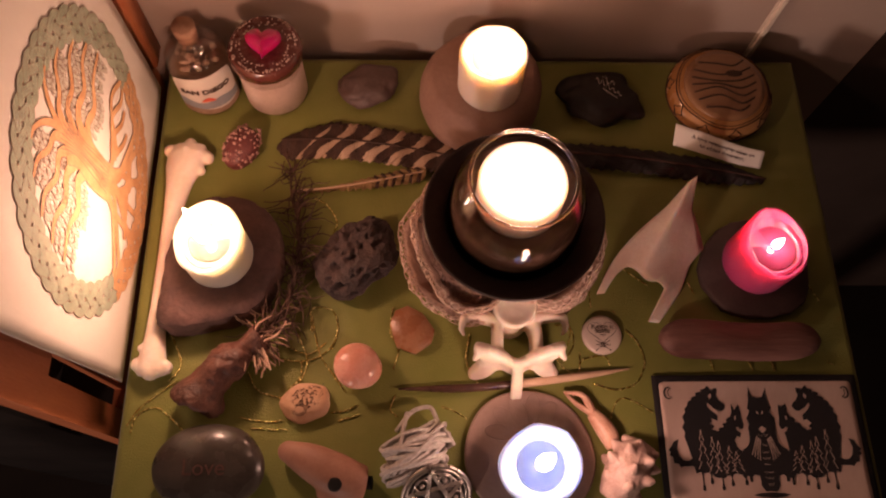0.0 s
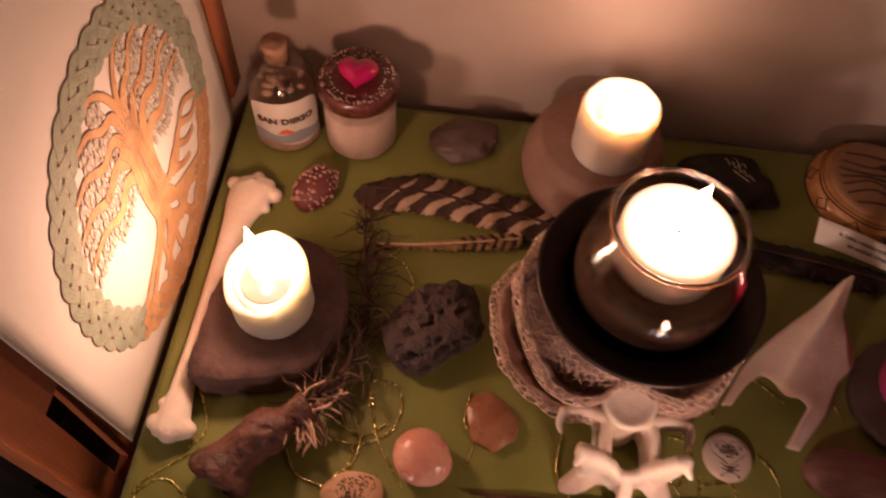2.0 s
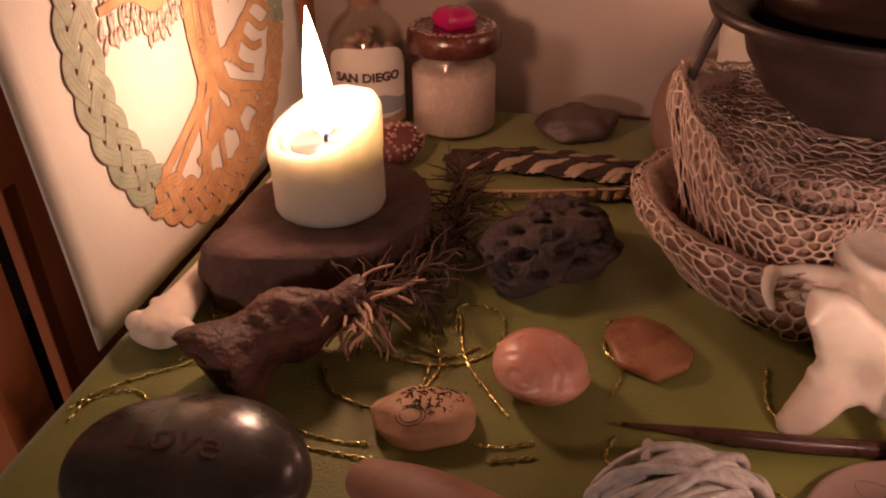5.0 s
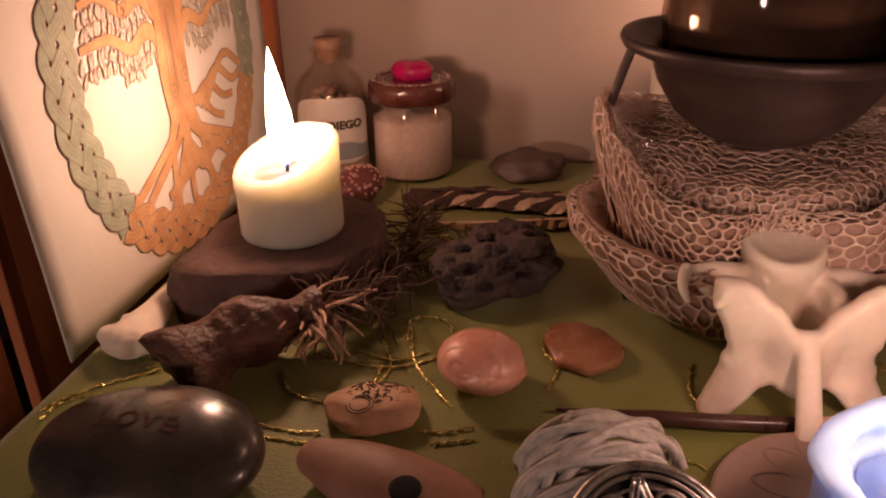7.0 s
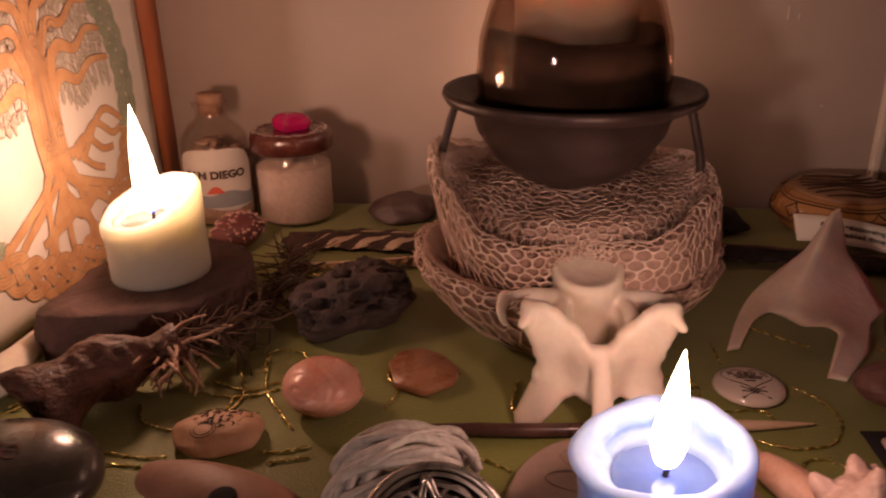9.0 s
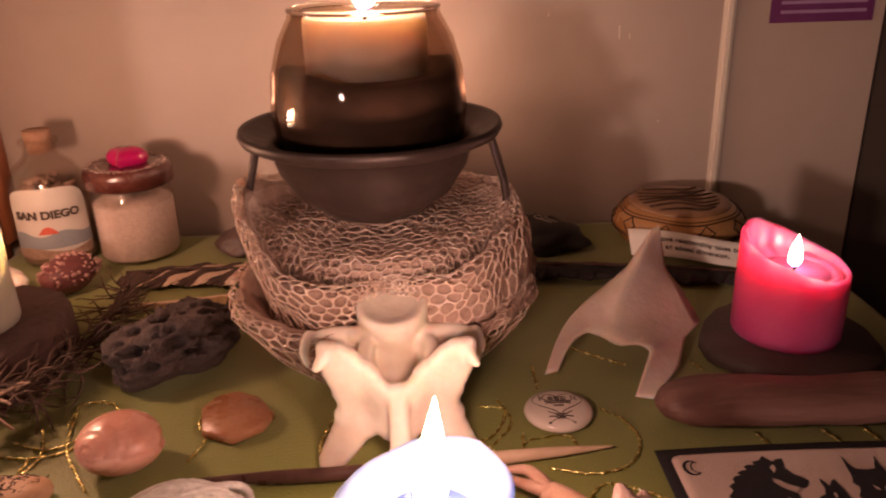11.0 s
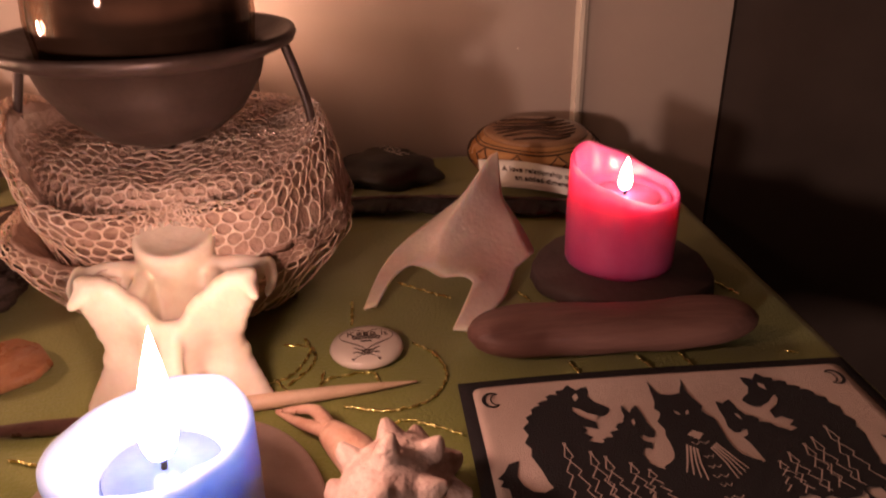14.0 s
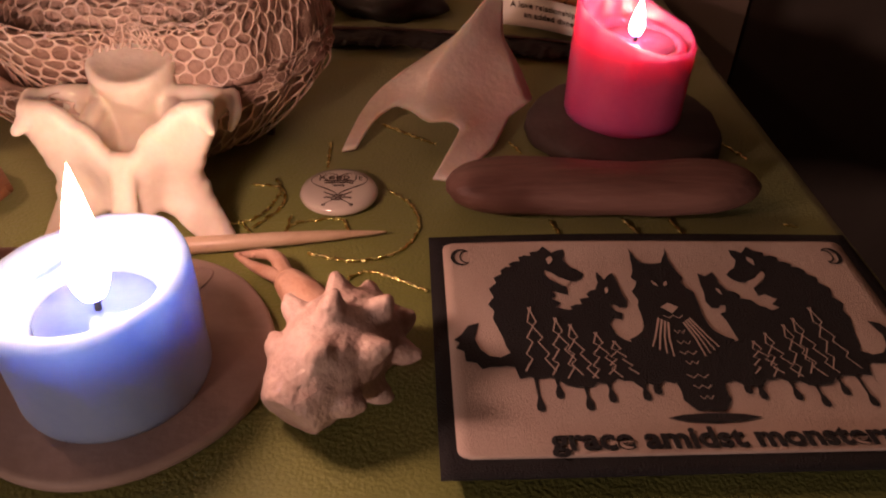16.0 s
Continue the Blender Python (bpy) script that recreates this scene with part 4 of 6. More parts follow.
def matted_lace(name, cell, s_edge, s_mid, thick):
    """Small uneven cells over the flat inner bed."""
    bm = bmesh.new()
    rng = random.Random(77)
    verts = {}

    def corner(x, y):
        key = (round(x / cell * 20), round(y / cell * 20))
        if key not in verts:
            x, y = x + rng.uniform(-0.22, 0.22) * cell, y + rng.uniform(-0.22, 0.22) * cell
            rho = min(1.0, math.hypot(x, y))
            verts[key] = bm.verts.new(net_point(math.atan2(y, x) % (2 * math.pi), s_mid + (s_edge - s_mid) * rho) + Vector((0, 0, rng.uniform(-0.0008, 0.0012))))
        return verts[key]

    n = int(1.2 / cell)
    for j in range(-n, n + 1):
        for i in range(-n, n + 1):
            x, y = (i + 0.5 * (j % 2)) * cell, j * cell * 0.866
            if math.hypot(x, y) < 0.985:
                try:
                    bm.faces.new([corner(x + cell / math.sqrt(3) * math.sin(k * math.pi / 3), y + cell / math.sqrt(3) * math.cos(k * math.pi / 3)) for k in range(6)])
                except ValueError:
                    pass
    return fibres(name, bm, thick)


lace(0.01, 0.28, 60, 5, "lower_lace", 0.0010, 0.85, 0.0010)
lace(0.27, 0.46, 84, 6, "lip_lace", 0.0008)
lace(0.45, 0.725, 84, 8, "upper_lace", 0.0010, 0.80, 0.0006)
matted_lace("inner_lace", 0.058, 0.715, 0.985, 0.0008)

# ---- bones ----
vert = thing("vertebra_bone", "bleached animal vertebra standing against the lacy skeleton", "bone", (0.0400, -0.058, 0.0))
bm = bmesh.new()


def rod(bm, pts, r0, r1=None, seg=10, flat=1.0):
    r1 = r0 if r1 is None else r1
    tube(bm, curve(pts, 6), lambda t: r0 + (r1 - r0) * t, seg, flat=flat)
    for p, r in ((pts[0], r0), (pts[-1], r1)):
        ball(bm, p, (r, r, r), 2)


# body of the bone behind the canal
lathe(bm, [(0.013, 0.006), (0.0150, 0.012), (0.0130, 0.030), (0.0140, 0.042), (0.0168, 0.0525), (0.0176, 0.0575), (0.0160, 0.0605), (0.0095, 0.0580), (0.0, 0.0568)], 32, (-0.0030, 0.0200, 0.0))
for v in bm.verts:
    if v.co.z > 0.050:
        v.co.z += 0.30 * (v.co.y - 0.020) + 0.001
for s in (-1, 1):
    for z in (0.020, 0.025, 0.030, 0.035, 0.040, 0.045):
        rod(bm, [(s * 0.0125 - 0.002, 0.014, z), (s * 0.0150, 0.004, z), (s * 0.0155, -0.014, z - 0.002)], 0.0040, 0.0040)
    for z in (0.036, 0.041, 0.046):
        rod(bm, [(s * 0.014 - 0.003, 0.013, z), (s * 0.027 - 0.003, 0.015, z + 0.001), (s * 0.039 - 0.003, 0.013, 0.046)], 0.0052, 0.0028)
    rod(bm, [(s * 0.039 - 0.003, 0.013, 0.047), (s * 0.041 - 0.003, 0.006, 0.043), (s * 0.039 - 0.003, 0.002, 0.038)], 0.0036, 0.0018)
    rod(bm, [(s * 0.030, -0.014, 0.053), (s * 0.0345, -0.020, 0.049)], 0.0040, 0.0024)
HALF = [(0.0, 0.0335), (0.005, 0.0385), (0.012, 0.0460), (0.020, 0.0535), (0.026, 0.0560), (0.0325, 0.0555), (0.0345, 0.0520), (0.0330, 0.0470), (0.0295, 0.0420), (0.0268, 0.0350), (0.0260, 0.0270), (0.0275, 0.0185),
        (0.0315, 0.0090), (0.0360, 0.0012), (0.0290, 0.0012), (0.0215, 0.0070), (0.0150, 0.0135), (0.0090, 0.0165), (0.0045, 0.0140), (0.0, 0.0120)]
outline = HALF + [(-x, z) for x, z in reversed(HALF[1:-1])]


def inside(x, z):
    hit = False
    for (x1, z1), (x2, z2) in zip(outline, outline[1:] + outline[:1]):
        if (z1 > z) != (z2 > z) and x < x1 + (z - z1) * (x2 - x1) / (z2 - z1):
            hit = not hit
    return hit


for i in range(-20, 21):
    for k in range(0, 31):
        x, z = i * 0.0019, 0.0015 + k * 0.0019
        if inside(x, z):
            hollow = 0.0042 * math.exp(-((abs(x) - 0.014) / 0.006) ** 2) * math.exp(-((z - 0.025) / 0.010) ** 2)
            y = -0.0205 + 0.20 * abs(x) + 0.10 * max(0.0, z - 0.035) - 0.50 * max(0.0, 0.018 - z) * min(1.0, abs(x) / 0.02) + hollow + 0.0005 * noise.noise(Vector((x * 90, 1.0, z * 90)))
            ball(bm, (x, y, z), (0.0032, 0.0046, 0.0032), 2)
for dx in (-0.0014, 0.0014):
    rod(bm, [(dx, -0.020, 0.037), (dx + 0.0005, -0.0265, 0.028), (dx * 1.3 + 0.001, -0.036, 0.013), (dx * 1.7 + 0.001, -0.0415, 0.0045)], 0.0036, 0.0030)
rod(bm, [(0.0, -0.020, 0.028), (0.0005, -0.024, 0.020), (0.001, -0.033, 0.009)], 0.0040, 0.0030)
ob = part("bone", bm, M_BONE, vert)
remesh(ob, 0.0009, 16)

femur = thing("leg_bone", "pale animal leg bone with knobbed ends lying along the drawing", "bone", (-0.246, 0.02, 0.0))
bm = bmesh.new()
# rings along the shaft: place, half width and half height, flared at both ends
rings = []
for (x, y, z, w, h) in [tuple(p) + q for p, q in zip(((0.0055, 0.1050, 0.0125), (0.0045, 0.0960, 0.0130), (0.0025, 0.0830, 0.0130), (-0.0005, 0.0660, 0.0120), (-0.0035, 0.0400, 0.0105), (-0.0050, 0.0000, 0.0095), (-0.0055, -0.0450, 0.0090), (-0.0055, -0.0700, 0.0090), (-0.0055, -0.0860, 0.0092), (-0.0055, -0.0970, 0.0088), (-0.0055, -0.1010, 0.0080)),
        ((0.0140, 0.0070), (0.0178, 0.0092), (0.0165, 0.0090), (0.0115, 0.0075), (0.0080, 0.0064), (0.0068, 0.0060), (0.0072, 0.0060), (0.0085, 0.0066), (0.0112, 0.0076), (0.0130, 0.0080), (0.0110, 0.0062)))]:
    rings.append([bm.verts.new((x + w * math.cos(2 * math.pi * k / 20), y, z + h * math.sin(2 * math.pi * k / 20) * (1 - 0.25 * math.cos(2 * math.pi * k / 20) ** 4))) for k in range(20)])
for ra, rb in zip(rings, rings[1:]):
    for k in range(20):
        bm.faces.new((ra[k], ra[(k + 1) % 20], rb[(k + 1) % 20], rb[k]))
bm.faces.new(rings[0])
bm.faces.new(rings[-1])
tube(bm, curve([(0.004, 0.100, 0.0205), (0.000, 0.075, 0.0185), (-0.004, 0.045, 0.0150)], 6), lambda t: 0.0028 - 0.0018 * t, 8)
for p, r in (((-0.0110, 0.0990, 0.0130), 0.0062), ((0.0210, 0.0930, 0.0120), 0.0066), ((0.0060, 0.1060, 0.0140), 0.0056), ((0.0165, 0.0800, 0.0120), 0.0048), ((-0.0170, -0.0920, 0.0090), 0.0058), ((0.0055, -0.0945, 0.0085), 0.0062), ((-0.0055, -0.0970, 0.0095), 0.0085), ((-0.0150, -0.0790, 0.0100), 0.0036)):
    ball(bm, p, (r, r, r * 0.9), 2)
remesh(part("bone", bm, M_BONE, femur), 0.0010, 9)

sternum = thing("thin_bone", "thin winged breastbone standing on three points, red glow coloured in", "bone", (0.0, 0.0, 0.0))
bm = bmesh.new()
B = {"tip": (0.1965, 0.0760, 0.0520), "tp": (0.1925, 0.0745, 0.0500), "r1": (0.1791, 0.0471, 0.0445), "r2": (0.1617, 0.0225, 0.0329), "r3": (0.1524, 0.0034, 0.0234), "e1": (0.1960, 0.056, 0.0310), "e2": (0.2040, 0.042, 0.0215),
     "e3": (0.2100, 0.028, 0.0090), "e4": (0.1970, 0.014, 0.0070), "e5": (0.1870, -0.010, 0.0025), "f1": (0.1660, -0.037, 0.0010), "f2": (0.1570, -0.036, 0.0020), "n1": (0.1710, -0.010, 0.0130), "n2": (0.1660, -0.003, 0.0150), "n3": (0.1560, -0.004, 0.0110),
     "l1": (0.1738, 0.056, 0.0330), "l2": (0.1600, 0.046, 0.0270), "l3": (0.1390, 0.028, 0.0210), "l4": (0.1245, 0.010, 0.0150), "g1": (0.1150, -0.011, 0.0015), "g2": (0.1215, -0.011, 0.0030), "m1": (0.1305, 0.004, 0.0125), "m2": (0.1400, 0.009, 0.0150), "m3": (0.1490, 0.009, 0.0140)}
peak = bm.verts.layers.float.new("crease_vert")
sharp = bm.edges.layers.float.new("crease_edge")
V = {k: bm.verts.new(p) for k, p in B.items()}
for f in ("tip tp r1 e1", "r1 r2 e2 e1", "r2 r3 n2 e3 e2", "n2 n1 e4 e3", "n1 e5 e4", "n1 f2 f1 e5", "r3 n3 n2", "tp l1 r1", "r1 l1 l2 r2", "r2 l2 l3 m2 r3", "r3 m2 m3 n3", "l3 l4 m1 m2", "l4 g1 g2 m1"):
    bm.faces.new([V[k] for k in f.split()])
for u, w in (("tp", "r1"), ("r1", "r2"), ("r2", "r3")):
    e = bm.edges.get((V[u], V[w]))
    if e:
        e[sharp] = 0.75
for k, c in (("tip", 0.8), ("tp", 0.5), ("e1", 0.5), ("e3", 0.9), ("e4", 0.8), ("e5", 0.7), ("f1", 0.8), ("f2", 0.6), ("g1", 0.8), ("g2", 0.6), ("l1", 0.5), ("n1", 0.5), ("m2", 0.5)):
    V[k][peak] = c
ob = part("bone", bm, M_BONE2, sternum)
sub = ob.modifiers.new("round", "SUBSURF")
sub.levels = sub.render_levels = 3
sol = ob.modifiers.new("thickness", "SOLIDIFY")
sol.thickness, sol.offset = 0.0016, 0

# ---- stones ----
slabrock = thing("stone_slab", "flat brown stone slab carrying the yellow candle", "stone", (0, 0, 0))
bm = bmesh.new()
slab(bm, [(-0.246, -0.040), (-0.222, -0.047), (-0.190, -0.040), (-0.163, -0.026), (-0.153, 0.000), (-0.152, 0.030), (-0.168, 0.058), (-0.195, 0.070), (-0.225, 0.062), (-0.243, 0.030), (-0.246, -0.005)], 0.0005, 0.0295, 0.0010, 0.0016, 4, 2)
ob = part("stone", bm, M_SLAB, slabrock)
sub = ob.modifiers.new("chips", "SUBSURF")
sub.subdivision_type, sub.levels, sub.render_levels = "SIMPLE", 2, 2
tex = bpy.data.textures.new("stone_chips", "CLOUDS")
tex.noise_scale = 0.012
dis = ob.modifiers.new("relief", "DISPLACE")
dis.texture, dis.strength, dis.texture_coords = tex, 0.0048, "LOCAL"

slate = thing("slate_piece", "thin dark slate piece carrying the red candle", "stone", (0, 0, 0))
bm = bmesh.new()
slab(bm, [(0.204, 0.004), (0.214, -0.018), (0.228, -0.031), (0.262, -0.034), (0.288, -0.024), (0.299, -0.004), (0.298, 0.026), (0.280, 0.050), (0.245, 0.055), (0.216, 0.036)], 0.0005, 0.0098, 0.002, 0.0008, 9, 5)
part("stone", bm, M_SLATE, slate)

for nm, lab, c, r, h, sd in (("clay_disc", "round grey-brown clay disc with pressed leaf marks under the blue candle", (0.050, -0.145), 0.0515, 0.006, 3), ("round_stone", "round flat-topped tan stone under the white candle", (0.0195, 0.1755), 0.0565, 0.0538, 6)):
    d = thing(nm, lab, "coaster" if nm == "clay_disc" else "stone", (*c, 0.0))
    bm = bmesh.new()
    prof = [(0.0, 0.0004), (r * 0.95, 0.0004), (r * 0.99, h * 0.3), (r, h * 0.6), (r * 0.985, h * 0.93), (r * 0.96, h), (r * 0.5, h), (0.0, h)]
    if nm == "round_stone":
        prof = [(0.0, 0.0004), (0.049, 0.0004), (0.0540, 0.006), (0.0562, 0.016), (0.0555, 0.030), (0.0520, 0.043), (0.0475, 0.0505), (0.0440, 0.0532), (0.020, h), (0.0, h)]
    lathe(bm, prof, 64, wobble=lambda a, i, rr, z: (rr * (1 + 0.018 * math.sin(2 * a + sd) + 0.01 * math.sin(5 * a + sd)), z))
    bmesh.ops.remove_doubles(bm, verts=bm.verts, dist=1e-5)
    part("disc" if nm == "clay_disc" else "stone", bm, M_DISC if nm == "clay_disc" else M_BOULDER, d)
    if nm == "clay_disc":
        for k in range(5):
            a = radians(50 + 30 * k)
            bm = bmesh.new()
            pts = [Vector((0.022 * math.cos(a) + 0.013 * math.cos(t) * math.cos(a) - 0.006 * math.sin(t) * math.sin(a), 0.014 + 0.022 * math.sin(a) + 0.013 * math.cos(t) * math.sin(a) + 0.006 * math.sin(t) * math.cos(a), 0.0060)) for t in [2 * math.pi * i / 24 for i in range(24)]]
            tube(bm, pts, 0.0005, 5, True)
            part("leaf_mark", bm, M_DISC, d)

rock("pebble", "smooth grey-brown pebble near the wall", "stone", (-0.083, 0.193, 0), (0.028, 0.021, 0.020), M_PEBBLE, 3, 0.16, rz=12)
bs = rock("black_stone", "black angular stone with worn pale script", "stone", (0.133, 0.180, 0), (0.038, 0.028, 0.021), M_BLACKSTONE, 11, 0.18, 1.7, rz=-12)
top_face = BVHTree.FromPolygons([v.co.copy() for v in bs.data.vertices], [tuple(p.vertices) for p in bs.data.polygons])
for k, (x0, y0, w, h, waves) in enumerate(((-0.008, 0.010, 0.026, 0.0030, 5.0), (0.000, 0.001, 0.014, 0.0008, 7.0), (-0.002, 0.014, 0.012, 0.0045, 1.5))):
    pts = []
    for i in range(41):
        u = i / 40
        x, y = x0 + w * u, y0 - 0.42 * w * u + h * math.sin(6.28 * waves * u) * (1 - 0.5 * u)
        hit = top_face.ray_cast(Vector((x, y, 0.2)), Vector((0, 0, -1)))[0]
        if hit:
            pts.append(hit + Vector((0, 0, 0.0003)))
    bm = bmesh.new()
    tube(bm, pts, 0.00032, 5)
    part("script_mark", bm, M_BADGE, bs, "pale worn script", False)

love = thing("word_stone", "polished dark oval stone engraved with one word", "stone", (-0.1965, -0.153, 0.0))
bm = bmesh.new()
vs = ball(bm, (0, 0, 0.0165), (0.0425, 0.0325, 0.0165), 5, bend=lambda d: 1 + 0.03 * noise.noise(d * 1.4 + Vector((2, 5, 1))))
part("stone", bm, M_POLISH, love)


def on_love(p):
    q = 1 - (p.x / 0.0425) ** 2 - (p.y / 0.0325) ** 2
    return Vector((p.x, p.y, 0.0165 + 0.0165 * math.sqrt(max(0.05, q)) * 1.005 + 0.0002))


lettering("engraved_word", "Love", 0.0165, M_BARW, love, Matrix.Translation((0.0, -0.002, 0)), on_love, "pale engraved letters")

lava = thing("lava_rock", "dark porous lava rock full of holes", "stone", (-0.090, 0.022, 0.0))
bm = bmesh.new()
rng = random.Random(4)
pits = []
for a, up, w in ((250, 0.75, 0.19), (300, 0.55, 0.16), (205, 0.60, 0.18), (60, 1.10, 0.22), (120, 0.70, 0.17), (10, 0.65, 0.16), (275, 0.20, 0.17), (225, 0.15, 0.15), (330, 0.2, 0.14), (170, 1.3, 0.15), (85, 0.6, 0.18)):
    pits.append((Vector((math.cos(radians(a)), math.sin(radians(a)), up)).normalized(), w))
for k in range(140):
    d = Vector((rng.gauss(0, 1), rng.gauss(0, 1), abs(rng.gauss(0.25, 0.8)))).normalized()
    pits.append((d, rng.uniform(0.04, 0.11)))


def pitted(d):
    k = 1 + 0.22 * noise.noise(d * 1.7 + Vector((4, 1, 7))) + 0.06 * noise.noise(d * 6)
    for p, w in pits:
        q = (d - p).length / w
        if q < 1.25:
            k -= w * 1.7 * max(0, 1 - q ** 5) - w * 0.12 * math.exp(-((q - 1.05) / 0.12) ** 2)
    return k


ball(bm, (0, -0.004, 0.0135), (0.0375, 0.0295, 0.0180), 6, Matrix.Rotation(radians(48), 3, "Z"), pitted)
for v in bm.verts:
    if v.co.z < 0.0006:
        v.co.z = 0.0006
part("rock", bm, M_LAVA, lava)

rune = rock("marked_stone", "tan rounded stone with dark drawn marks", "stone", (-0.1275, -0.1025, 0), (0.0205, 0.0150, 0.0135), M_RUNE, 6, 0.09, 1.3, rz=6)
rune.scale.z = 0.88
bm = bmesh.new()
rng = random.Random(9)


def on_rune(x, y):
    q = 1 - (x / 0.0205) ** 2 - (y / 0.0150) ** 2
    return Vector((x, y, 0.0052 + 0.0083 * math.sqrt(max(0.02, q)) + 0.0002))


for ring in (0.0055, 0.0040):
    tube(bm, [on_rune(-0.0045 + ring * math.cos(t), -0.0062 + ring * 0.8 * math.sin(t)) for t in [2 * math.pi * i / 30 for i in range(30)]], 0.00022, 5, True)
for k in range(64):
    x, y = -0.008 + 0.0030 * (k % 8) + rng.uniform(-0.0008, 0.0008), -0.0075 + 0.0021 * (k // 8) + 0.25 * 0.0030 * (k % 8) + rng.uniform(-0.0006, 0.0006)
    if x < -0.001 and y < -0.004:
        continue
    a = rng.choice((0.3, 1.2, 1.9, 2.7))
    tube(bm, [on_rune(x, y), on_rune(x + 0.0012 * math.cos(a), y + 0.0012 * math.sin(a)), on_rune(x + 0.0021 * math.cos(a + 0.7), y + 0.0021 * math.sin(a + 0.7))], 0.00034, 4)
part("drawn_mark", bm, M_BURN, rune, "dark drawn marks")

amber = thing("amber_stone", "flat translucent orange agate slice on the cloth", "stone", (0.0, -0.0015, 0.0))
bm = bmesh.new()
slab(bm, [(-0.0620, -0.036), (-0.0560, -0.024), (-0.0470, -0.0205), (-0.0340, -0.027), (-0.0240, -0.041), (-0.0270, -0.052), (-0.0400, -0.062), (-0.0560, -0.056)], 0.0004, 0.0048, 0.0015, 0.0006, 2, 1)
part("stone", bm, M_AMBER, amber)

bar = thing("wood_bar", "smooth reddish brown driftwood bar with rounded ends", "driftwood", (0.2300, -0.0545, 0.0), rz=-1)
bm = bmesh.new()
pts = [Vector((-0.068 + 0.136 * i / 40, 0.0012 * math.sin(i * 0.2), 0.0096)) for i in range(41)]
tube(bm, pts, lambda t: 0.0170 * max(0.02, 1 - abs(2 * t - 1) ** 6) ** 0.5 * (1 - 0.06 * t), 24, flat=0.62)
for v in bm.verts:
    k = noise.noise(Vector((v.co.x * 22, v.co.y * 90, v.co.z * 90))) * 0.0016 + noise.noise(Vector((v.co.x * 60, v.co.y * 160, v.co.z * 160))) * 0.0006
    v.co += Vector((0, v.co.y, v.co.z - 0.0096)).normalized() * k
    v.co.z = max(v.co.z, 0.0004)
part("wood", bm, M_BARW, bar)

# ---- driftwood root and dried sprig ----
root = thing("root_piece", "gnarled reddish brown root with pale fibres at one end", "root", (-0.191, -0.0755, 0.0))
bm = bmesh.new()
pts = curve([(-0.021, -0.028, 0.011), (-0.014, -0.018, 0.016), (0.000, 0.000, 0.0190), (0.014, 0.012, 0.0185), (0.027, 0.022, 0.021)], 10)
pts = curve(pts, 3)
tube(bm, pts, lambda t: 0.0208 - 0.0122 * t + 0.002 * math.sin(t * 14) - 0.006 * (t < 0.04), 48)
for v in bm.verts:
    n = noise.noise(v.co * 55) * 0.0036 - abs(noise.noise(Vector((v.co.x + v.co.y, (v.co.x - v.co.y) * 1.6, v.co.z * 1.6)) * 60)) * 0.0045 + 0.0012 + noise.noise(v.co * 420) * 0.0006
    v.co += Vector((v.co.x, v.co.y, v.co.z - 0.015)).normalized() * n
    v.co.z = max(v.co.z, 0.0006)
part("wood", bm, M_ROOT, root)
rng = random.Random(14)
for k in range(30):
    bm = bmesh.new()
    p = Vector((0.024 + rng.uniform(-0.003, 0.006), 0.020 + rng.uniform(-0.005, 0.003), 0.020 + rng.uniform(-0.003, 0.004)))
    d = Vector((rng.uniform(-0.1, 1.0), rng.uniform(-1.2, 0.4), rng.uniform(-0.25, 0.35))).normalized()
    pts = [p]
    for j in range(6):
        d = (d + Vector((rng.uniform(-0.4, 0.4), rng.uniform(-0.4, 0.4), rng.uniform(-0.35, 0.22)))).normalized()
        q = pts[-1] + d * rng.uniform(0.003, 0.006)
        q.z = max(q.z, 0.003)
        pts.append(q)
    tube(bm, curve(pts, 4), lambda t: 0.0012 - 0.0006 * t, 5)
    part("rootlet", bm, M_TUFT, root)

sprig = thing("dried_sprig", "dry dark branching sprig lying beside the stone slab", "dried plant", (0, 0, 0))
spine_line = curve([(-0.152, 0.108, 0.004), (-0.149, 0.080, 0.008), (-0.141, 0.050, 0.012), (-0.139, 0.020, 0.014), (-0.143, -0.012, 0.015), (-0.152, -0.036, 0.017), (-0.168, -0.052, 0.022)], 16)
bm = bmesh.new()
tube(bm, spine_line, lambda t: 0.0009 + 0.0010 * t, 6)
part("stem", bm, M_SPRIG, sprig)
rng = random.Random(31)
bm = bmesh.new()
for k in range(210):
    i = min(len(spine_line) - 1, int((rng.random() ** 0.8) * len(spine_line)))
    p = spine_line[i]
    d = Vector((rng.uniform(-0.7, 1.1), rng.uniform(-0.8, 1.2), rng.uniform(-0.3, 0.5))).normalized()
    pts = [p]
    for j in range(rng.randint(3, 6)):
        d = (d + Vector((rng.uniform(-0.5, 0.5), rng.uniform(-0.5, 0.5), rng.uniform(-0.4, 0.3)))).normalized()
        q = pts[-1] + d * rng.uniform(0.003, 0.0085)
        q.z = min(max(q.z, 0.0012), 0.028)
        pts.append(q)
    tube(bm, pts, lambda t: 0.00075 - 0.0004 * t, 5)
tagged(part("twig_tangle", bm, M_SPRIG, sprig, "tangle of fine dry twigs"), kind="stuff")

# ---- shells ----
snail = thing("snail_shell", "round glossy pink snail shell", "shell", (-0.0865, -0.0745, 0.0))
bm = bmesh.new()
rot = Vector((-0.40, -0.80, 0.42)).to_track_quat("Z", "Y").to_matrix()


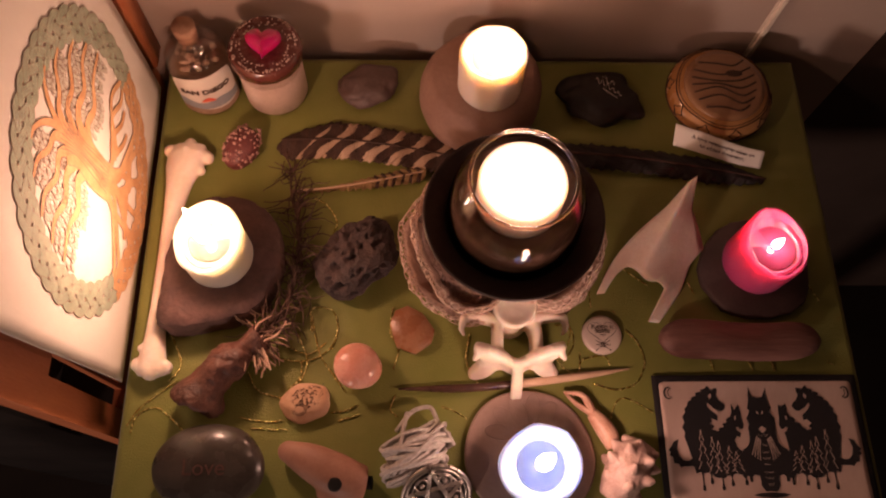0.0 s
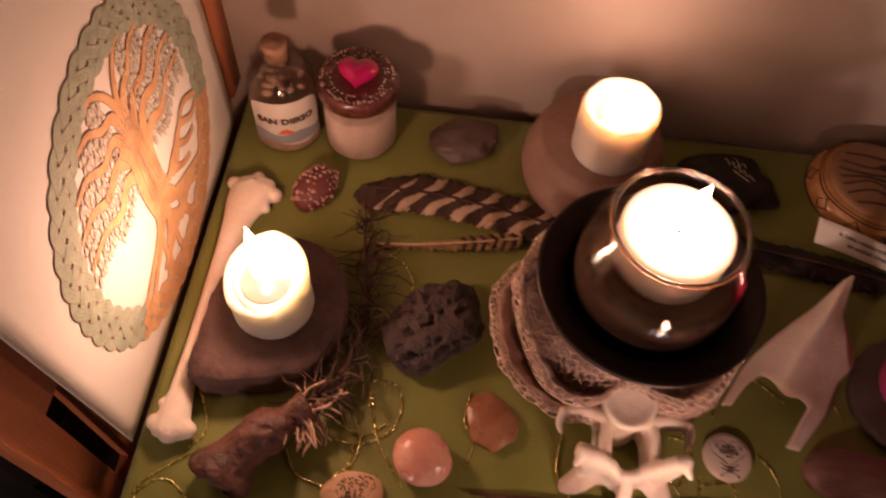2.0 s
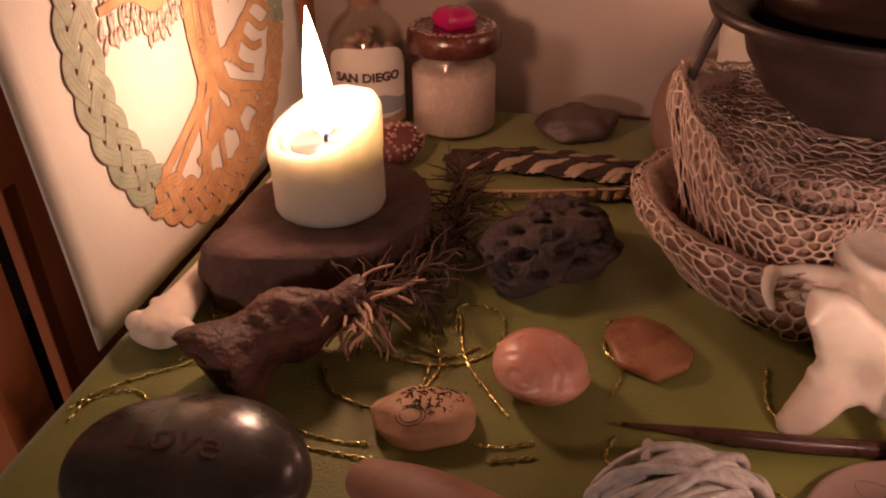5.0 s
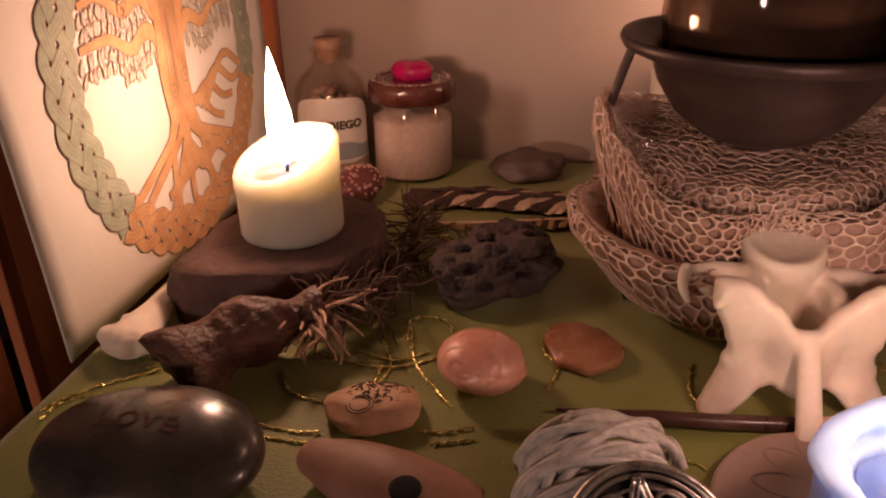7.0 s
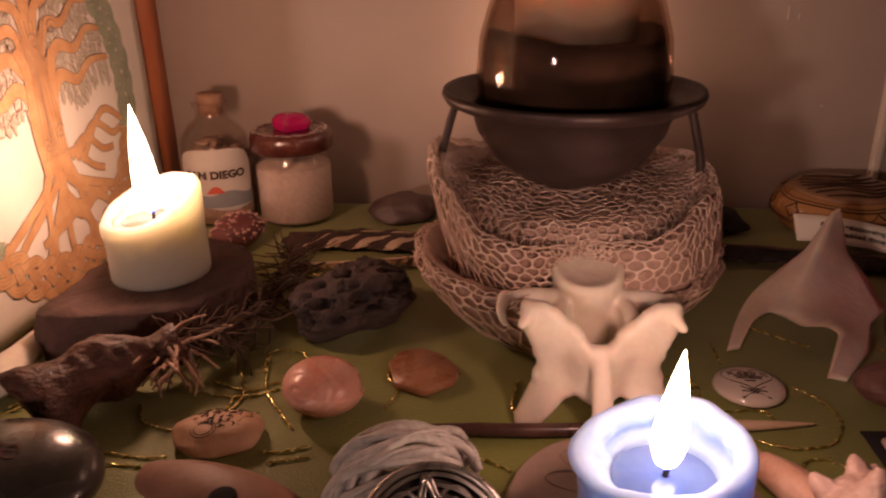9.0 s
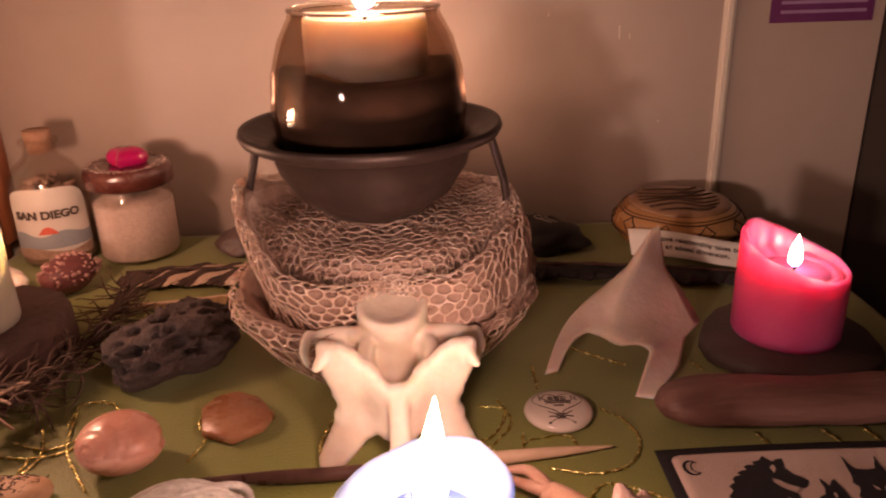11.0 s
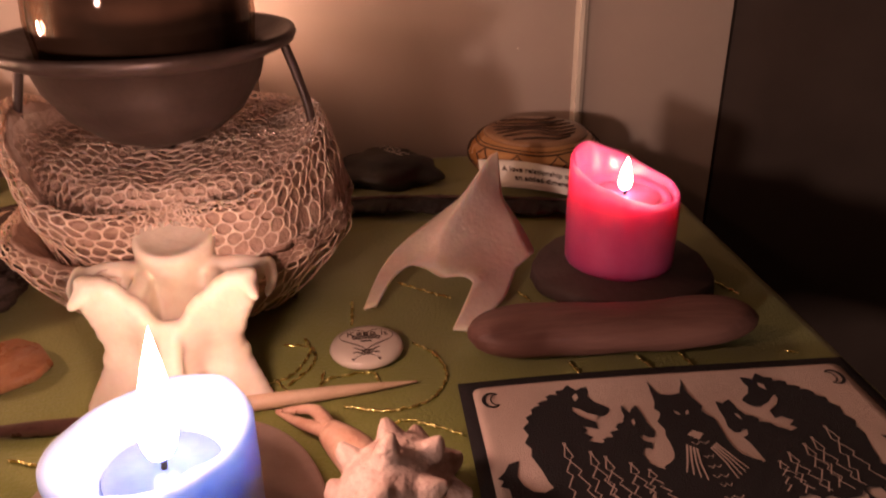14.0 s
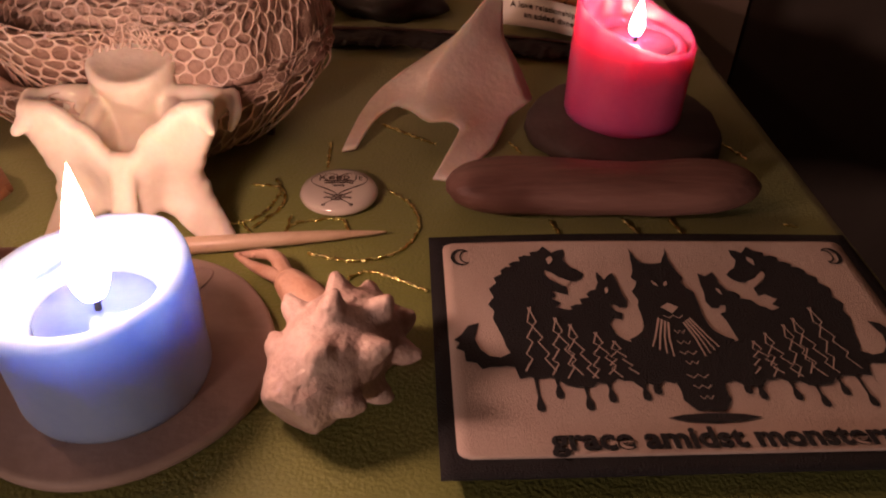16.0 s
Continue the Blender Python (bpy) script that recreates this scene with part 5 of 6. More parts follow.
def whorl(d):
    """A swelling body whorl with a spiral seam that tightens to the tip."""
    polar = math.acos(max(-1, min(1, d.z)))
    turns = (math.atan2(d.y, d.x) / (2 * math.pi)) % 1
    seam = min(abs((polar / 0.42 - turns) - k) for k in range(0, 4))
    k = 1 + 0.10 * turns * min(1, polar / 1.2) - (0.060 * math.exp(-(seam / 0.10) ** 2) if 0.08 < polar < 0.95 else 0)
    return k * (1 + 0.10 * max(0, d.z) ** 6)


ball(bm, (0, 0, 0), (0.0185, 0.0175, 0.0175), 5, rot, whorl)
low = min(v.co.z for v in bm.verts)
for v in bm.verts:
    v.co.z = (v.co.z - low) * 0.66 + 0.0005
part("shell", bm, M_PINK, snail)

mul = thing("mulberry_shell", "dark red shell with rows of pale nodules", "shell", (-0.1945, 0.1240, 0.0), rz=-22)
bm = bmesh.new()
ball(bm, (0, 0, 0.0135), (0.0150, 0.0235, 0.0130), 4, bend=lambda d: 1 - 0.20 * max(0, d.y) + 0.04 * noise.noise(d * 4))
part("shell", bm, M_MULB, mul)
bm = bmesh.new()
rng = random.Random(2)
for j in range(9):
    y = -0.019 + j * 0.0047
    rr = math.sqrt(max(0.02, 1 - (y / 0.0235) ** 2)) * (1 - 0.2 * max(0, y / 0.0235))
    for k in range(14):
        if rng.random() < 0.28:
            continue
        a = math.pi * (k + 0.5 * (j % 2) + rng.uniform(-0.35, 0.35)) / 13 - 0.2
        size = rng.uniform(0.0007, 0.0019)
        ball(bm, (0.0152 * rr * math.cos(a), y + rng.uniform(-0.0012, 0.0012), max(0.002, 0.0135 + 0.0132 * rr * math.sin(a))), (size, size * rng.uniform(0.8, 1.5), size), 1)
tagged(part("nodule_cover", bm, M_MULBP, mul, "pale raised nodules"), kind="stuff")

conch = thing("spiny_shell", "knobbly cream sea shell with blunt spines", "shell", (0.1230, -0.1590, 0.0), rz=25)
bm = bmesh.new()
pts = curve([(-0.020, -0.012, 0.010), (-0.008, -0.004, 0.015), (0.004, 0.003, 0.017), (0.016, 0.009, 0.013), (0.023, 0.013, 0.010)], 8)
tube(bm, pts, lambda t: 0.004 + 0.0125 * math.sin(math.pi * min(1, 0.12 + 0.88 * t)) ** 0.8, 20)
for ring, (t, n, l) in enumerate(((0.20, 5, 0.005), (0.42, 6, 0.0072), (0.64, 6, 0.0072), (0.82, 5, 0.0055))):
    p = pts[int(t * (len(pts) - 1))]
    ax = (pts[-1] - pts[0]).normalized()
    u = ax.cross(Vector((0, 0, 1))).normalized()
    w = ax.cross(u)
    rr = 0.004 + 0.0125 * math.sin(math.pi * min(1, 0.12 + 0.88 * t)) ** 0.8
    for k in range(n):
        a = 2 * math.pi * (k + 0.5 * (ring % 2)) / n
        d = math.cos(a) * u + math.sin(a) * w
        if d.z < -0.55:
            continue
        tube(bm, [p + d * rr * 0.6, p + d * (rr + l * 0.4) + ax * 0.001, p + d * (rr + l * 0.95) + ax * 0.003], lambda s: 0.0068 - 0.0054 * s, 8)
ob = part("shell", bm, M_CONCH, conch)
for v in ob.data.vertices:
    v.co.z = max(v.co.z, 0.0008)
remesh(ob, 0.0010, 5)
tex = bpy.data.textures.new("shell_relief", "CLOUDS")
tex.noise_scale = 0.005
dis = ob.modifiers.new("relief", "DISPLACE")
dis.texture, dis.strength, dis.texture_coords = tex, 0.0010, "LOCAL"

claw = thing("crab_claw", "small dried crab claw with toothed pincer", "crab claw", (0.0990, -0.1160, 0.0))
claw.scale = (1.35, 1.35, 1.35)
bm = bmesh.new()
tube(bm, curve([(0.013, -0.018, 0.004), (0.010, -0.009, 0.005), (0.002, 0.002, 0.006)], 8), lambda t: 0.0038 + 0.0022 * math.sin(t * 3.1), 12)
part("palm", bm, M_CLAW, claw)
for s, w in ((1, 0.0030), (-1, 0.0024)):
    bm = bmesh.new()
    pts = curve([(0.002, 0.002, 0.006), (-0.005 + 0.002 * s, 0.010 + 0.0025 * s, 0.006), (-0.014, 0.0150, 0.0045)], 8)
    tube(bm, pts, lambda t: w * (1 - 0.75 * t), 10)
    for i in range(4, len(pts) - 2, 3):
        ball(bm, pts[i] + Vector((0.001 * s, -0.0016 * s, 0.0005)), (0.0007, 0.0007, 0.0007), 1)
    part("finger", bm, M_CLAW, claw)

# ---- quill, feathers, paper slip ----
quill = thing("porcupine_quill", "long quill, dark at one end and pale at the other", "quill", (0, 0, 0))
line = curve([(-0.054, -0.0918, 0.0034), (0.0, -0.0915, 0.0036), (0.050, -0.0875, 0.0036), (0.100, -0.0815, 0.0032), (0.137, -0.0760, 0.0020)], 12)
cut = int(len(line) * 0.46)
for nm, seg, mat, w in (("dark_shaft", line[:cut + 1], M_QUILLD, lambda t: 0.0007 + 0.0026 * min(1, t * 2.5)), ("pale_shaft", line[cut:], M_QUILLP, lambda t: 0.0033 * (1 - t ** 2.2) + 0.0004)):
    bm = bmesh.new()
    tube(bm, seg, w, 10)
    part(nm, bm, mat, quill)


def feather(name, label, path, width, mats, pattern, shaft, lift=0.003, curl=0.004, slant=False):
    f = thing(name, label, "feather", (0, 0, 0))
    c = curve(path, 44)
    n = len(c)
    bms = {}
    rows = []
    for i, p in enumerate(c):
        t = (c[min(i + 1, n - 1)] - c[max(i - 1, 0)]).normalized()
        s = Vector((-t.y, t.x, 0)).normalized()
        u = i / (n - 1)
        w = width(u)
        jag = 0.0008 * math.sin(i * 0.9) + 0.0006 * math.sin(i * 1.7)
        rows.append([p + s * (k / 6 - 1) * (w + jag) + Vector((0, 0, curl * (1 - (k / 6 - 1) ** 2) + 0.0010 * math.sin(i * 0.3 + k))) + t * ((k / 6 - 1) * w * 0.9 if slant else abs(k / 6 - 1) * -w * 0.5) for k in range(13)])
    for i in range(n - 1):
        for k in range(12):
            m = pattern(i / (n - 1), k / 11)
            b = bms.setdefault(m, bmesh.new())
            polygon(b, (rows[i][k], rows[i][k + 1], rows[i + 1][k + 1], rows[i + 1][k]))
    for m, b in bms.items():
        bmesh.ops.remove_doubles(b, verts=b.verts, dist=1e-6)
        ob = part("vane" if m == 0 else "bar", b, mats[m], f)
        sol = ob.modifiers.new("thickness", "SOLIDIFY")
        sol.thickness = 0.0006
    bm = bmesh.new()
    tube(bm, [p + Vector((0, 0, curl + 0.0006)) for p in c], lambda t: 0.0013 - 0.0006 * t, 6)
    part("shaft", bm, shaft, f)
    return f


feather("barred_feather", "brown and cream barred feather lying flat", [(-0.161, 0.1345, 0.003), (-0.110, 0.1350, 0.004), (-0.060, 0.1280, 0.005), (-0.010, 0.1190, 0.004), (0.030, 0.1130, 0.003)],
        lambda u: 0.0195 * min(1, (u + 0.02) * 7) ** 0.6 * (1 - 0.15 * u), (M_FEATHD, M_FEATHP), lambda u, k: 1 if u > 0.14 and (u * 9.0 + 0.12 * math.sin(k * 7)) % 1 < 0.46 - 0.16 * k else 0, M_FEATHD, slant=True)
feather("narrow_feather", "narrow tan feather beside the barred one", [(-0.150, 0.0840, 0.002), (-0.110, 0.0880, 0.003), (-0.070, 0.0950, 0.004), (-0.030, 0.1040, 0.004)],
        lambda u: 0.0022 + 0.0085 * max(0, u - 0.35) ** 0.7, (M_FEATHT, M_FEATHD), lambda u, k: 1 if u > 0.62 and (u * 16) % 1 < 0.4 else 0, M_QUILLP, curl=0.002)
feather("black_feather", "long black feather lying under the paper slip", [(0.020, 0.1240, 0.003), (0.090, 0.1220, 0.004), (0.150, 0.1170, 0.005), (0.220, 0.1070, 0.004), (0.278, 0.0965, 0.002)],
        lambda u: 0.0125 * min(1, (1.02 - u) * 5) ** 0.6, (M_BLACKF,), lambda u, k: 0, M_QUILLD, curl=0.005)

slip = thing("paper_slip", "small white paper slip with two lines of print", "paper", (0, 0, 0))


def slip_at(u, v):
    """u along the slip, v up it, both 0 to 1."""
    x = 0.1955 + 0.0790 * u
    y0, y1 = 0.1290 - 0.022 * u - 0.003 * math.sin(u * 3.1), 0.1430 - 0.026 * u - 0.003 * math.sin(u * 3.1)
    z0, z1 = 0.0105 - 0.002 * u + 0.002 * math.sin(u * 5), 0.0250 - 0.002 * u + 0.002 * math.sin(u * 5)
    return Vector((x, y0 + (y1 - y0) * v, z0 + (z1 - z0) * v))


bm = bmesh.new()
rows = [[bm.verts.new(slip_at(i / 24, j / 4)) for i in range(25)] for j in range(5)]
for a, b in zip(rows, rows[1:]):
    for i in range(24):
        bm.faces.new((a[i], a[i + 1], b[i + 1], b[i]))
ob = part("sheet", bm, M_PAPER, slip)
sol = ob.modifiers.new("thickness", "SOLIDIFY")
sol.thickness, sol.offset = 0.0003, 0
for words, v in (("A love relationship takes on", 0.66), ("an added dimension.", 0.36)):
    lettering("printed_line", words, 0.0050, M_INK, slip, Matrix.Identity(4), lambda p, v=v: slip_at(0.54 + p.x / 0.079, v + p.y / 0.020) + Vector((0, -0.0004, 0.0005 + p.z)))

# ---- gourd box ----
gourd = thing("gourd_box", "round varnished gourd box with burnt geometric lines", "box", (0.2425, 0.1790, 0.0))
gourd.scale = (0.94, 0.94, 0.97)
GP = [(0.0, 0.0006), (0.030, 0.0006), (0.042, 0.004), (0.0495, 0.0115), (0.0515, 0.0185), (0.0490, 0.0255), (0.0430, 0.0310), (0.0400, 0.0325)]
bm = bmesh.new()
lathe(bm, [(p.x, p.z) for p in curve([(r, 0, z) for r, z in GP], 4)] + [(0.034, 0.0332), (0.0, 0.0336)], 64)
bmesh.ops.remove_doubles(bm, verts=bm.verts, dist=1e-5)
part("body", bm, M_GOURD, gourd)
bm = bmesh.new()
lathe(bm, [(0.0395, 0.0325), (0.0390, 0.0342), (0.034, 0.0352), (0.0, 0.0360)], 64)
bmesh.ops.remove_doubles(bm, verts=bm.verts, dist=1e-5)
part("lid", bm, M_GOURDT, gourd, "darker lid with burnt lines")
GC = curve([(r, 0, z) for r, z in GP], 8)


def on_gourd(a, s):
    s = min(max(s, 0), 1) * (len(GC) - 1)
    i = min(int(s), len(GC) - 2)
    p = GC[i].lerp(GC[i + 1], s - i)
    return Vector(((p.x + 0.0004) * math.cos(a), (p.x + 0.0004) * math.sin(a), p.z))


for s, w in ((0.50, 0.0006), (0.54, 0.0004), (0.80, 0.0006), (0.85, 0.0004)):
    bm = bmesh.new()
    tube(bm, [on_gourd(2 * math.pi * i / 80, s + 0.012 * math.sin(i * 0.4)) for i in range(80)], w, 5, True)
    part("burnt_band", bm, M_BURN, gourd)
for k in range(10):
    a = 2 * math.pi * (k + 0.72) / 10
    bm = bmesh.new()
    tube(bm, [on_gourd(a - 0.13, 0.67), on_gourd(a - 0.06, 0.72), on_gourd(a, 0.78), on_gourd(a + 0.06, 0.72), on_gourd(a + 0.13, 0.67), on_gourd(a + 0.06, 0.62), on_gourd(a, 0.57), on_gourd(a - 0.06, 0.62)], 0.0006, 5, True)
    part("burnt_diamond", bm, M_BURN, gourd)
for k in range(7):
    bm = bmesh.new()
    y = -0.026 + 0.0085 * k
    h = math.sqrt(max(1e-5, 0.036 ** 2 - y * y))
    tube(bm, curve([(-h * 0.9, y, 0.0354), (-h * 0.2, y + 0.006 * math.sin(k), 0.0361), (h * 0.4, y - 0.004, 0.0360), (h * 0.85, y + 0.003, 0.0352)], 6), 0.0009, 5)
    part("burnt_line", bm, M_BURN, gourd)
bm = bmesh.new()
ball(bm, (0.010, 0.012, 0.0360), (0.0085, 0.0040, 0.0006), 2)
part("dark_knot", bm, M_BURN, gourd, "dark burnt spot on the lid")

# ---- bottle and jar by the wall ----
bottle = thing("souvenir_bottle", "small corked glass bottle of sand and shells with a paper label", "bottle", (-0.2300, 0.1880, 0.0))
bottle.scale.z = 0.95
bm = bmesh.new()
bo = [(0.0, 0.0005), (0.0240, 0.0005), (0.0265, 0.003), (0.0270, 0.030), (0.0270, 0.060), (0.0255, 0.070), (0.0200, 0.079), (0.0130, 0.085), (0.0112, 0.090), (0.0118, 0.094), (0.0135, 0.0955), (0.0135, 0.0985), (0.0120, 0.0990)]
bi = [(0.0095, 0.0985), (0.0095, 0.090), (0.0115, 0.0835), (0.0185, 0.0775), (0.0240, 0.069), (0.0254, 0.060), (0.0254, 0.005), (0.0, 0.004)]
lathe(bm, bo + bi, 48)
bmesh.ops.remove_doubles(bm, verts=bm.verts, dist=1e-5)
ob = part("glass", bm, M_GLASS, bottle)
ob.visible_shadow = False
bm = bmesh.new()
lathe(bm, [(0.0, 0.0030), (0.0240, 0.0030), (0.0260, 0.0045), (0.0260, 0.051), (0.020, 0.055), (0.0, 0.057)], 32)
part("sand_filling", bm, M_SAND, bottle, "pale sand inside")
bm = bmesh.new()
rng = random.Random(6)
for k in range(26):
    a, r = rng.uniform(0, 6.28), rng.uniform(0, 0.018)
    ball(bm, (r * math.cos(a), r * math.sin(a), 0.058 + rng.uniform(0, 0.011)), (rng.uniform(0.002, 0.005), rng.uniform(0.002, 0.004), 0.0025), 2)
tagged(part("tiny_shells", bm, M_SAND, bottle, "tiny shells on the sand"), kind="stuff")
bm = bmesh.new()
lathe(bm, [(0.0, 0.088), (0.0086, 0.088), (0.0092, 0.099), (0.0096, 0.1045), (0.0090, 0.1055), (0.0, 0.1058)], 28)
part("cork", bm, M_CORK, bottle, "cork stopper")
FACE = radians(-78)


def on_bottle(p):
    a = FACE + p.x / 0.0274
    return Vector(((0.0274 + p.z) * math.cos(a), (0.0274 + p.z) * math.sin(a), p.y))


def wrap(x0, x1, low, high, lift, mat, name):
    bm = bmesh.new()
    cols = []
    for i in range(33):
        x = x0 + (x1 - x0) * i / 32
        a, b = low(i / 32), high(i / 32)
        cols.append([bm.verts.new(on_bottle(Vector((x, a + (b - a) * j / 4, lift)))) for j in range(5)])
    for a, b in zip(cols, cols[1:]):
        for j in range(4):
            bm.faces.new((a[j], b[j], b[j + 1], a[j + 1]))
    return part(name, bm, mat, bottle)


arch = lambda t: 0.052 + 0.014 * math.sqrt(max(0, 1 - (2 * t - 1) ** 4))
wrap(-0.028, 0.032, lambda t: 0.010, arch, 0.0003, M_LABEL, "label")
wrap(-0.028, 0.032, lambda t: 0.018, lambda t: 0.030 + 0.002 * math.sin(t * 12), 0.0006, M_LBLUE, "label_sea")
wrap(-0.028, 0.032, lambda t: 0.010, lambda t: 0.017 + 0.002 * math.sin(t * 7), 0.0007, M_SAND, "label_beach")
wrap(-0.006, 0.008, lambda t: 0.030, lambda t: 0.030 + 0.006 * math.sin(math.pi * t), 0.0008, M_LRED, "label_sun")
lettering("label_word", "SAN DIEGO", 0.0086, M_INK, bottle, Matrix.Translation((0.002, 0.0450, 0.0009)), on_bottle, "dark printed capitals", 0.00035)

saltjar = thing("salt_jar", "small glass jar of white salt with a dark red lid", "jar", (-0.1695, 0.1900, 0.0))
bm = bmesh.new()
jo = [(0.0, 0.0005), (0.0260, 0.0005), (0.0290, 0.004), (0.0295, 0.020), (0.0295, 0.046), (0.0280, 0.0525), (0.0265, 0.0545), (0.0265, 0.062)]
ji = [(0.0250, 0.062), (0.0250, 0.054), (0.0265, 0.051), (0.0278, 0.046), (0.0278, 0.006), (0.0, 0.005)]
lathe(bm, jo + ji, 48)
bmesh.ops.remove_doubles(bm, verts=bm.verts, dist=1e-5)
ob = part("glass", bm, M_GLASS, saltjar)
ob.visible_shadow = False
bm = bmesh.new()
lathe(bm, [(0.0, 0.0030), (0.0270, 0.0032), (0.0286, 0.0055), (0.0286, 0.0445), (0.021, 0.0475), (0.010, 0.0465), (0.0, 0.048)], 40, wobble=lambda a, i, r, z: (r, z + (0.002 * math.sin(3 * a + i) if i > 3 else 0)))
part("salt_filling", bm, M_SALT, saltjar, "white coarse salt")
bm = bmesh.new()
lathe(bm, [(0.0, 0.0575), (0.0300, 0.0575), (0.0315, 0.0590), (0.0318, 0.0670), (0.0305, 0.0715), (0.0285, 0.0730), (0.0260, 0.0722), (0.0, 0.0718)], 48, wobble=lambda a, i, r, z: (r * (1 + 0.008 * math.sin(14 * a) * (i in (2, 3))), z))
bmesh.ops.remove_doubles(bm, verts=bm.verts, dist=1e-5)
lid = part("lid", bm, M_LID, saltjar, "dark red lid with pale flecks")
bm = bmesh.new()
rng = random.Random(3)
for k in range(150):
    a, rr = rng.uniform(0, 6.28), rng.choice((0.0268, 0.0272, 0.0285, 0.0235, 0.021))
    ball(bm, (rr * math.cos(a), rr * math.sin(a), 0.0728 if rr > 0.025 else 0.0720), (rng.uniform(0.0004, 0.0016), rng.uniform(0.0004, 0.0013), 0.0004), 1)
tagged(part("flecks", bm, M_CONCH, lid, "pale flecks"), kind="stuff")
bm = bmesh.new()
outline = []
for i in range(40):
    t = 2 * math.pi * i / 40
    outline.append((0.00098 * 16 * math.sin(t) ** 3, 0.00098 * (13 * math.cos(t) - 5 * math.cos(2 * t) - 2 * math.cos(3 * t) - math.cos(4 * t))))
for k, z in ((0.86, 0.0722), (1.0, 0.0755), (0.96, 0.0795), (0.72, 0.0832), (0.35, 0.0850)):
    row = [bm.verts.new((x * k, y * k, z)) for x, y in outline]
    if k != 0.86:
        for i in range(40):
            bm.faces.new((prev[i], prev[(i + 1) % 40], row[(i + 1) % 40], row[i]))
    prev = row
bm.faces.new(prev)
part("heart", bm, M_HEART, saltjar, "shiny red glass heart")

# ---- clay whistle, pendant with cord ----
oc = thing("clay_whistle", "small brown clay whistle with a finger hole", "whistle", (-0.108, -0.157, 0.0))
oc.scale.z = 0.80
bm = bmesh.new()
tube(bm, curve([(-0.030, 0.016, 0.012), (-0.016, 0.010, 0.013), (0.002, 0.001, 0.0150), (0.018, -0.006, 0.0155), (0.030, -0.008, 0.0135)], 6), lambda t: 0.0085 + 0.0075 * math.sin(t * 2.6), 20)
ball(bm, (-0.030, 0.016, 0.012), (0.0085, 0.0085, 0.0085), 3)
ball(bm, (0.010, -0.012, 0.0120), (0.018, 0.016, 0.0118), 3)
ob = part("body", bm, M_CLAY, oc)
for v in ob.data.vertices:
    v.co.z = max(v.co.z, 0.0006)
remesh(ob, 0.0014, 6)
# no hollows here: black plugs carry the darkness of the two holes
for p, rx, ry, r in (((0.008, -0.010, 0.0304), 10, 0, 0.0052), ((0.0345, -0.008, 0.0150), 0, 80, 0.0052)):
    bm = bmesh.new()
    lathe(bm, [(0.0, -0.004), (r * 0.9, -0.004), (r, -0.0005), (r * 1.02, 0.0003), (r * 0.5, 0.0004), (0.0, 0.0004)], 24)
    ob = part("finger_hole", bm, M_HOLESHADE, oc, "black plug coloured as the shade of a hole")
    ob.matrix_basis = pose(*p, rx, ry, 0)

pend = thing("star_pendant", "round silver star pendant wrapped in grey cord", "pendant", (-0.0345, -0.158, 0.0))
tilt = Matrix.Translation((0.0105, -0.0175, 0.0170)) @ Matrix.Rotation(radians(36), 4, "X") @ Matrix.Rotation(radians(8), 4, "Y") @ Matrix.Rotation(radians(12), 4, "Z")
bm = bmesh.new()
lathe(bm, [(0.0, -0.0020), (0.0250, -0.0020), (0.0262, 0.0), (0.0, 0.0003)], 48)
bm.transform(tilt)
part("backing", bm, M_SILVERD, pend, "dark tarnished backing")
bm = bmesh.new()
for rad, w in ((0.0258, 0.0017), (0.0228, 0.0009)):
    tube(bm, [Vector((rad * math.cos(2 * math.pi * i / 64), rad * math.sin(2 * math.pi * i / 64), 0.0008)) for i in range(64)], w, 8, True)
bm.transform(tilt)
part("rim", bm, M_SILVER, pend)
star = [Vector((0.0228 * math.sin(2 * math.pi * k * 2 / 5), 0.0228 * math.cos(2 * math.pi * k * 2 / 5), 0.0014)) for k in range(5)]
for k in range(5):
    bm = bmesh.new()
    a, b = star[k], star[(k + 1) % 5]
    s = (b - a).cross(Vector((0, 0, 1))).normalized() * 0.0008
    for e in (-1, 1):
        tube(bm, [a.lerp(b, i / 12) + s * e + Vector((0, 0, 0.0004 * math.cos(i * 1.6))) for i in range(13)], 0.0008, 6)
    bm.transform(tilt)
    part("star_bar", bm, M_SILVER, pend)
for k in range(5):
    bm = bmesh.new()
    a0 = 2 * math.pi * (k + 0.5) / 5
    c = Vector((0.0150 * math.sin(a0), 0.0150 * math.cos(a0), 0.0010))
    tube(bm, [c + Vector((0.0052 * math.cos(t), 0.0052 * math.sin(t), 0)) for t in [2 * math.pi * i / 24 for i in range(24)]], 0.0008, 6, True)
    ball(bm, c + Vector((0, 0, 0.0006)), (0.0018, 0.0018, 0.0014), 2)
    tube(bm, [Vector((0.019 * math.sin(a0 + t), 0.019 * math.cos(a0 + t), 0.0010)) for t in [-0.5 + i / 16 for i in range(17)]], 0.0007, 6)
    bm.transform(tilt)
    part("knotwork", bm, M_SILVER, pend)
rng = random.Random(17)
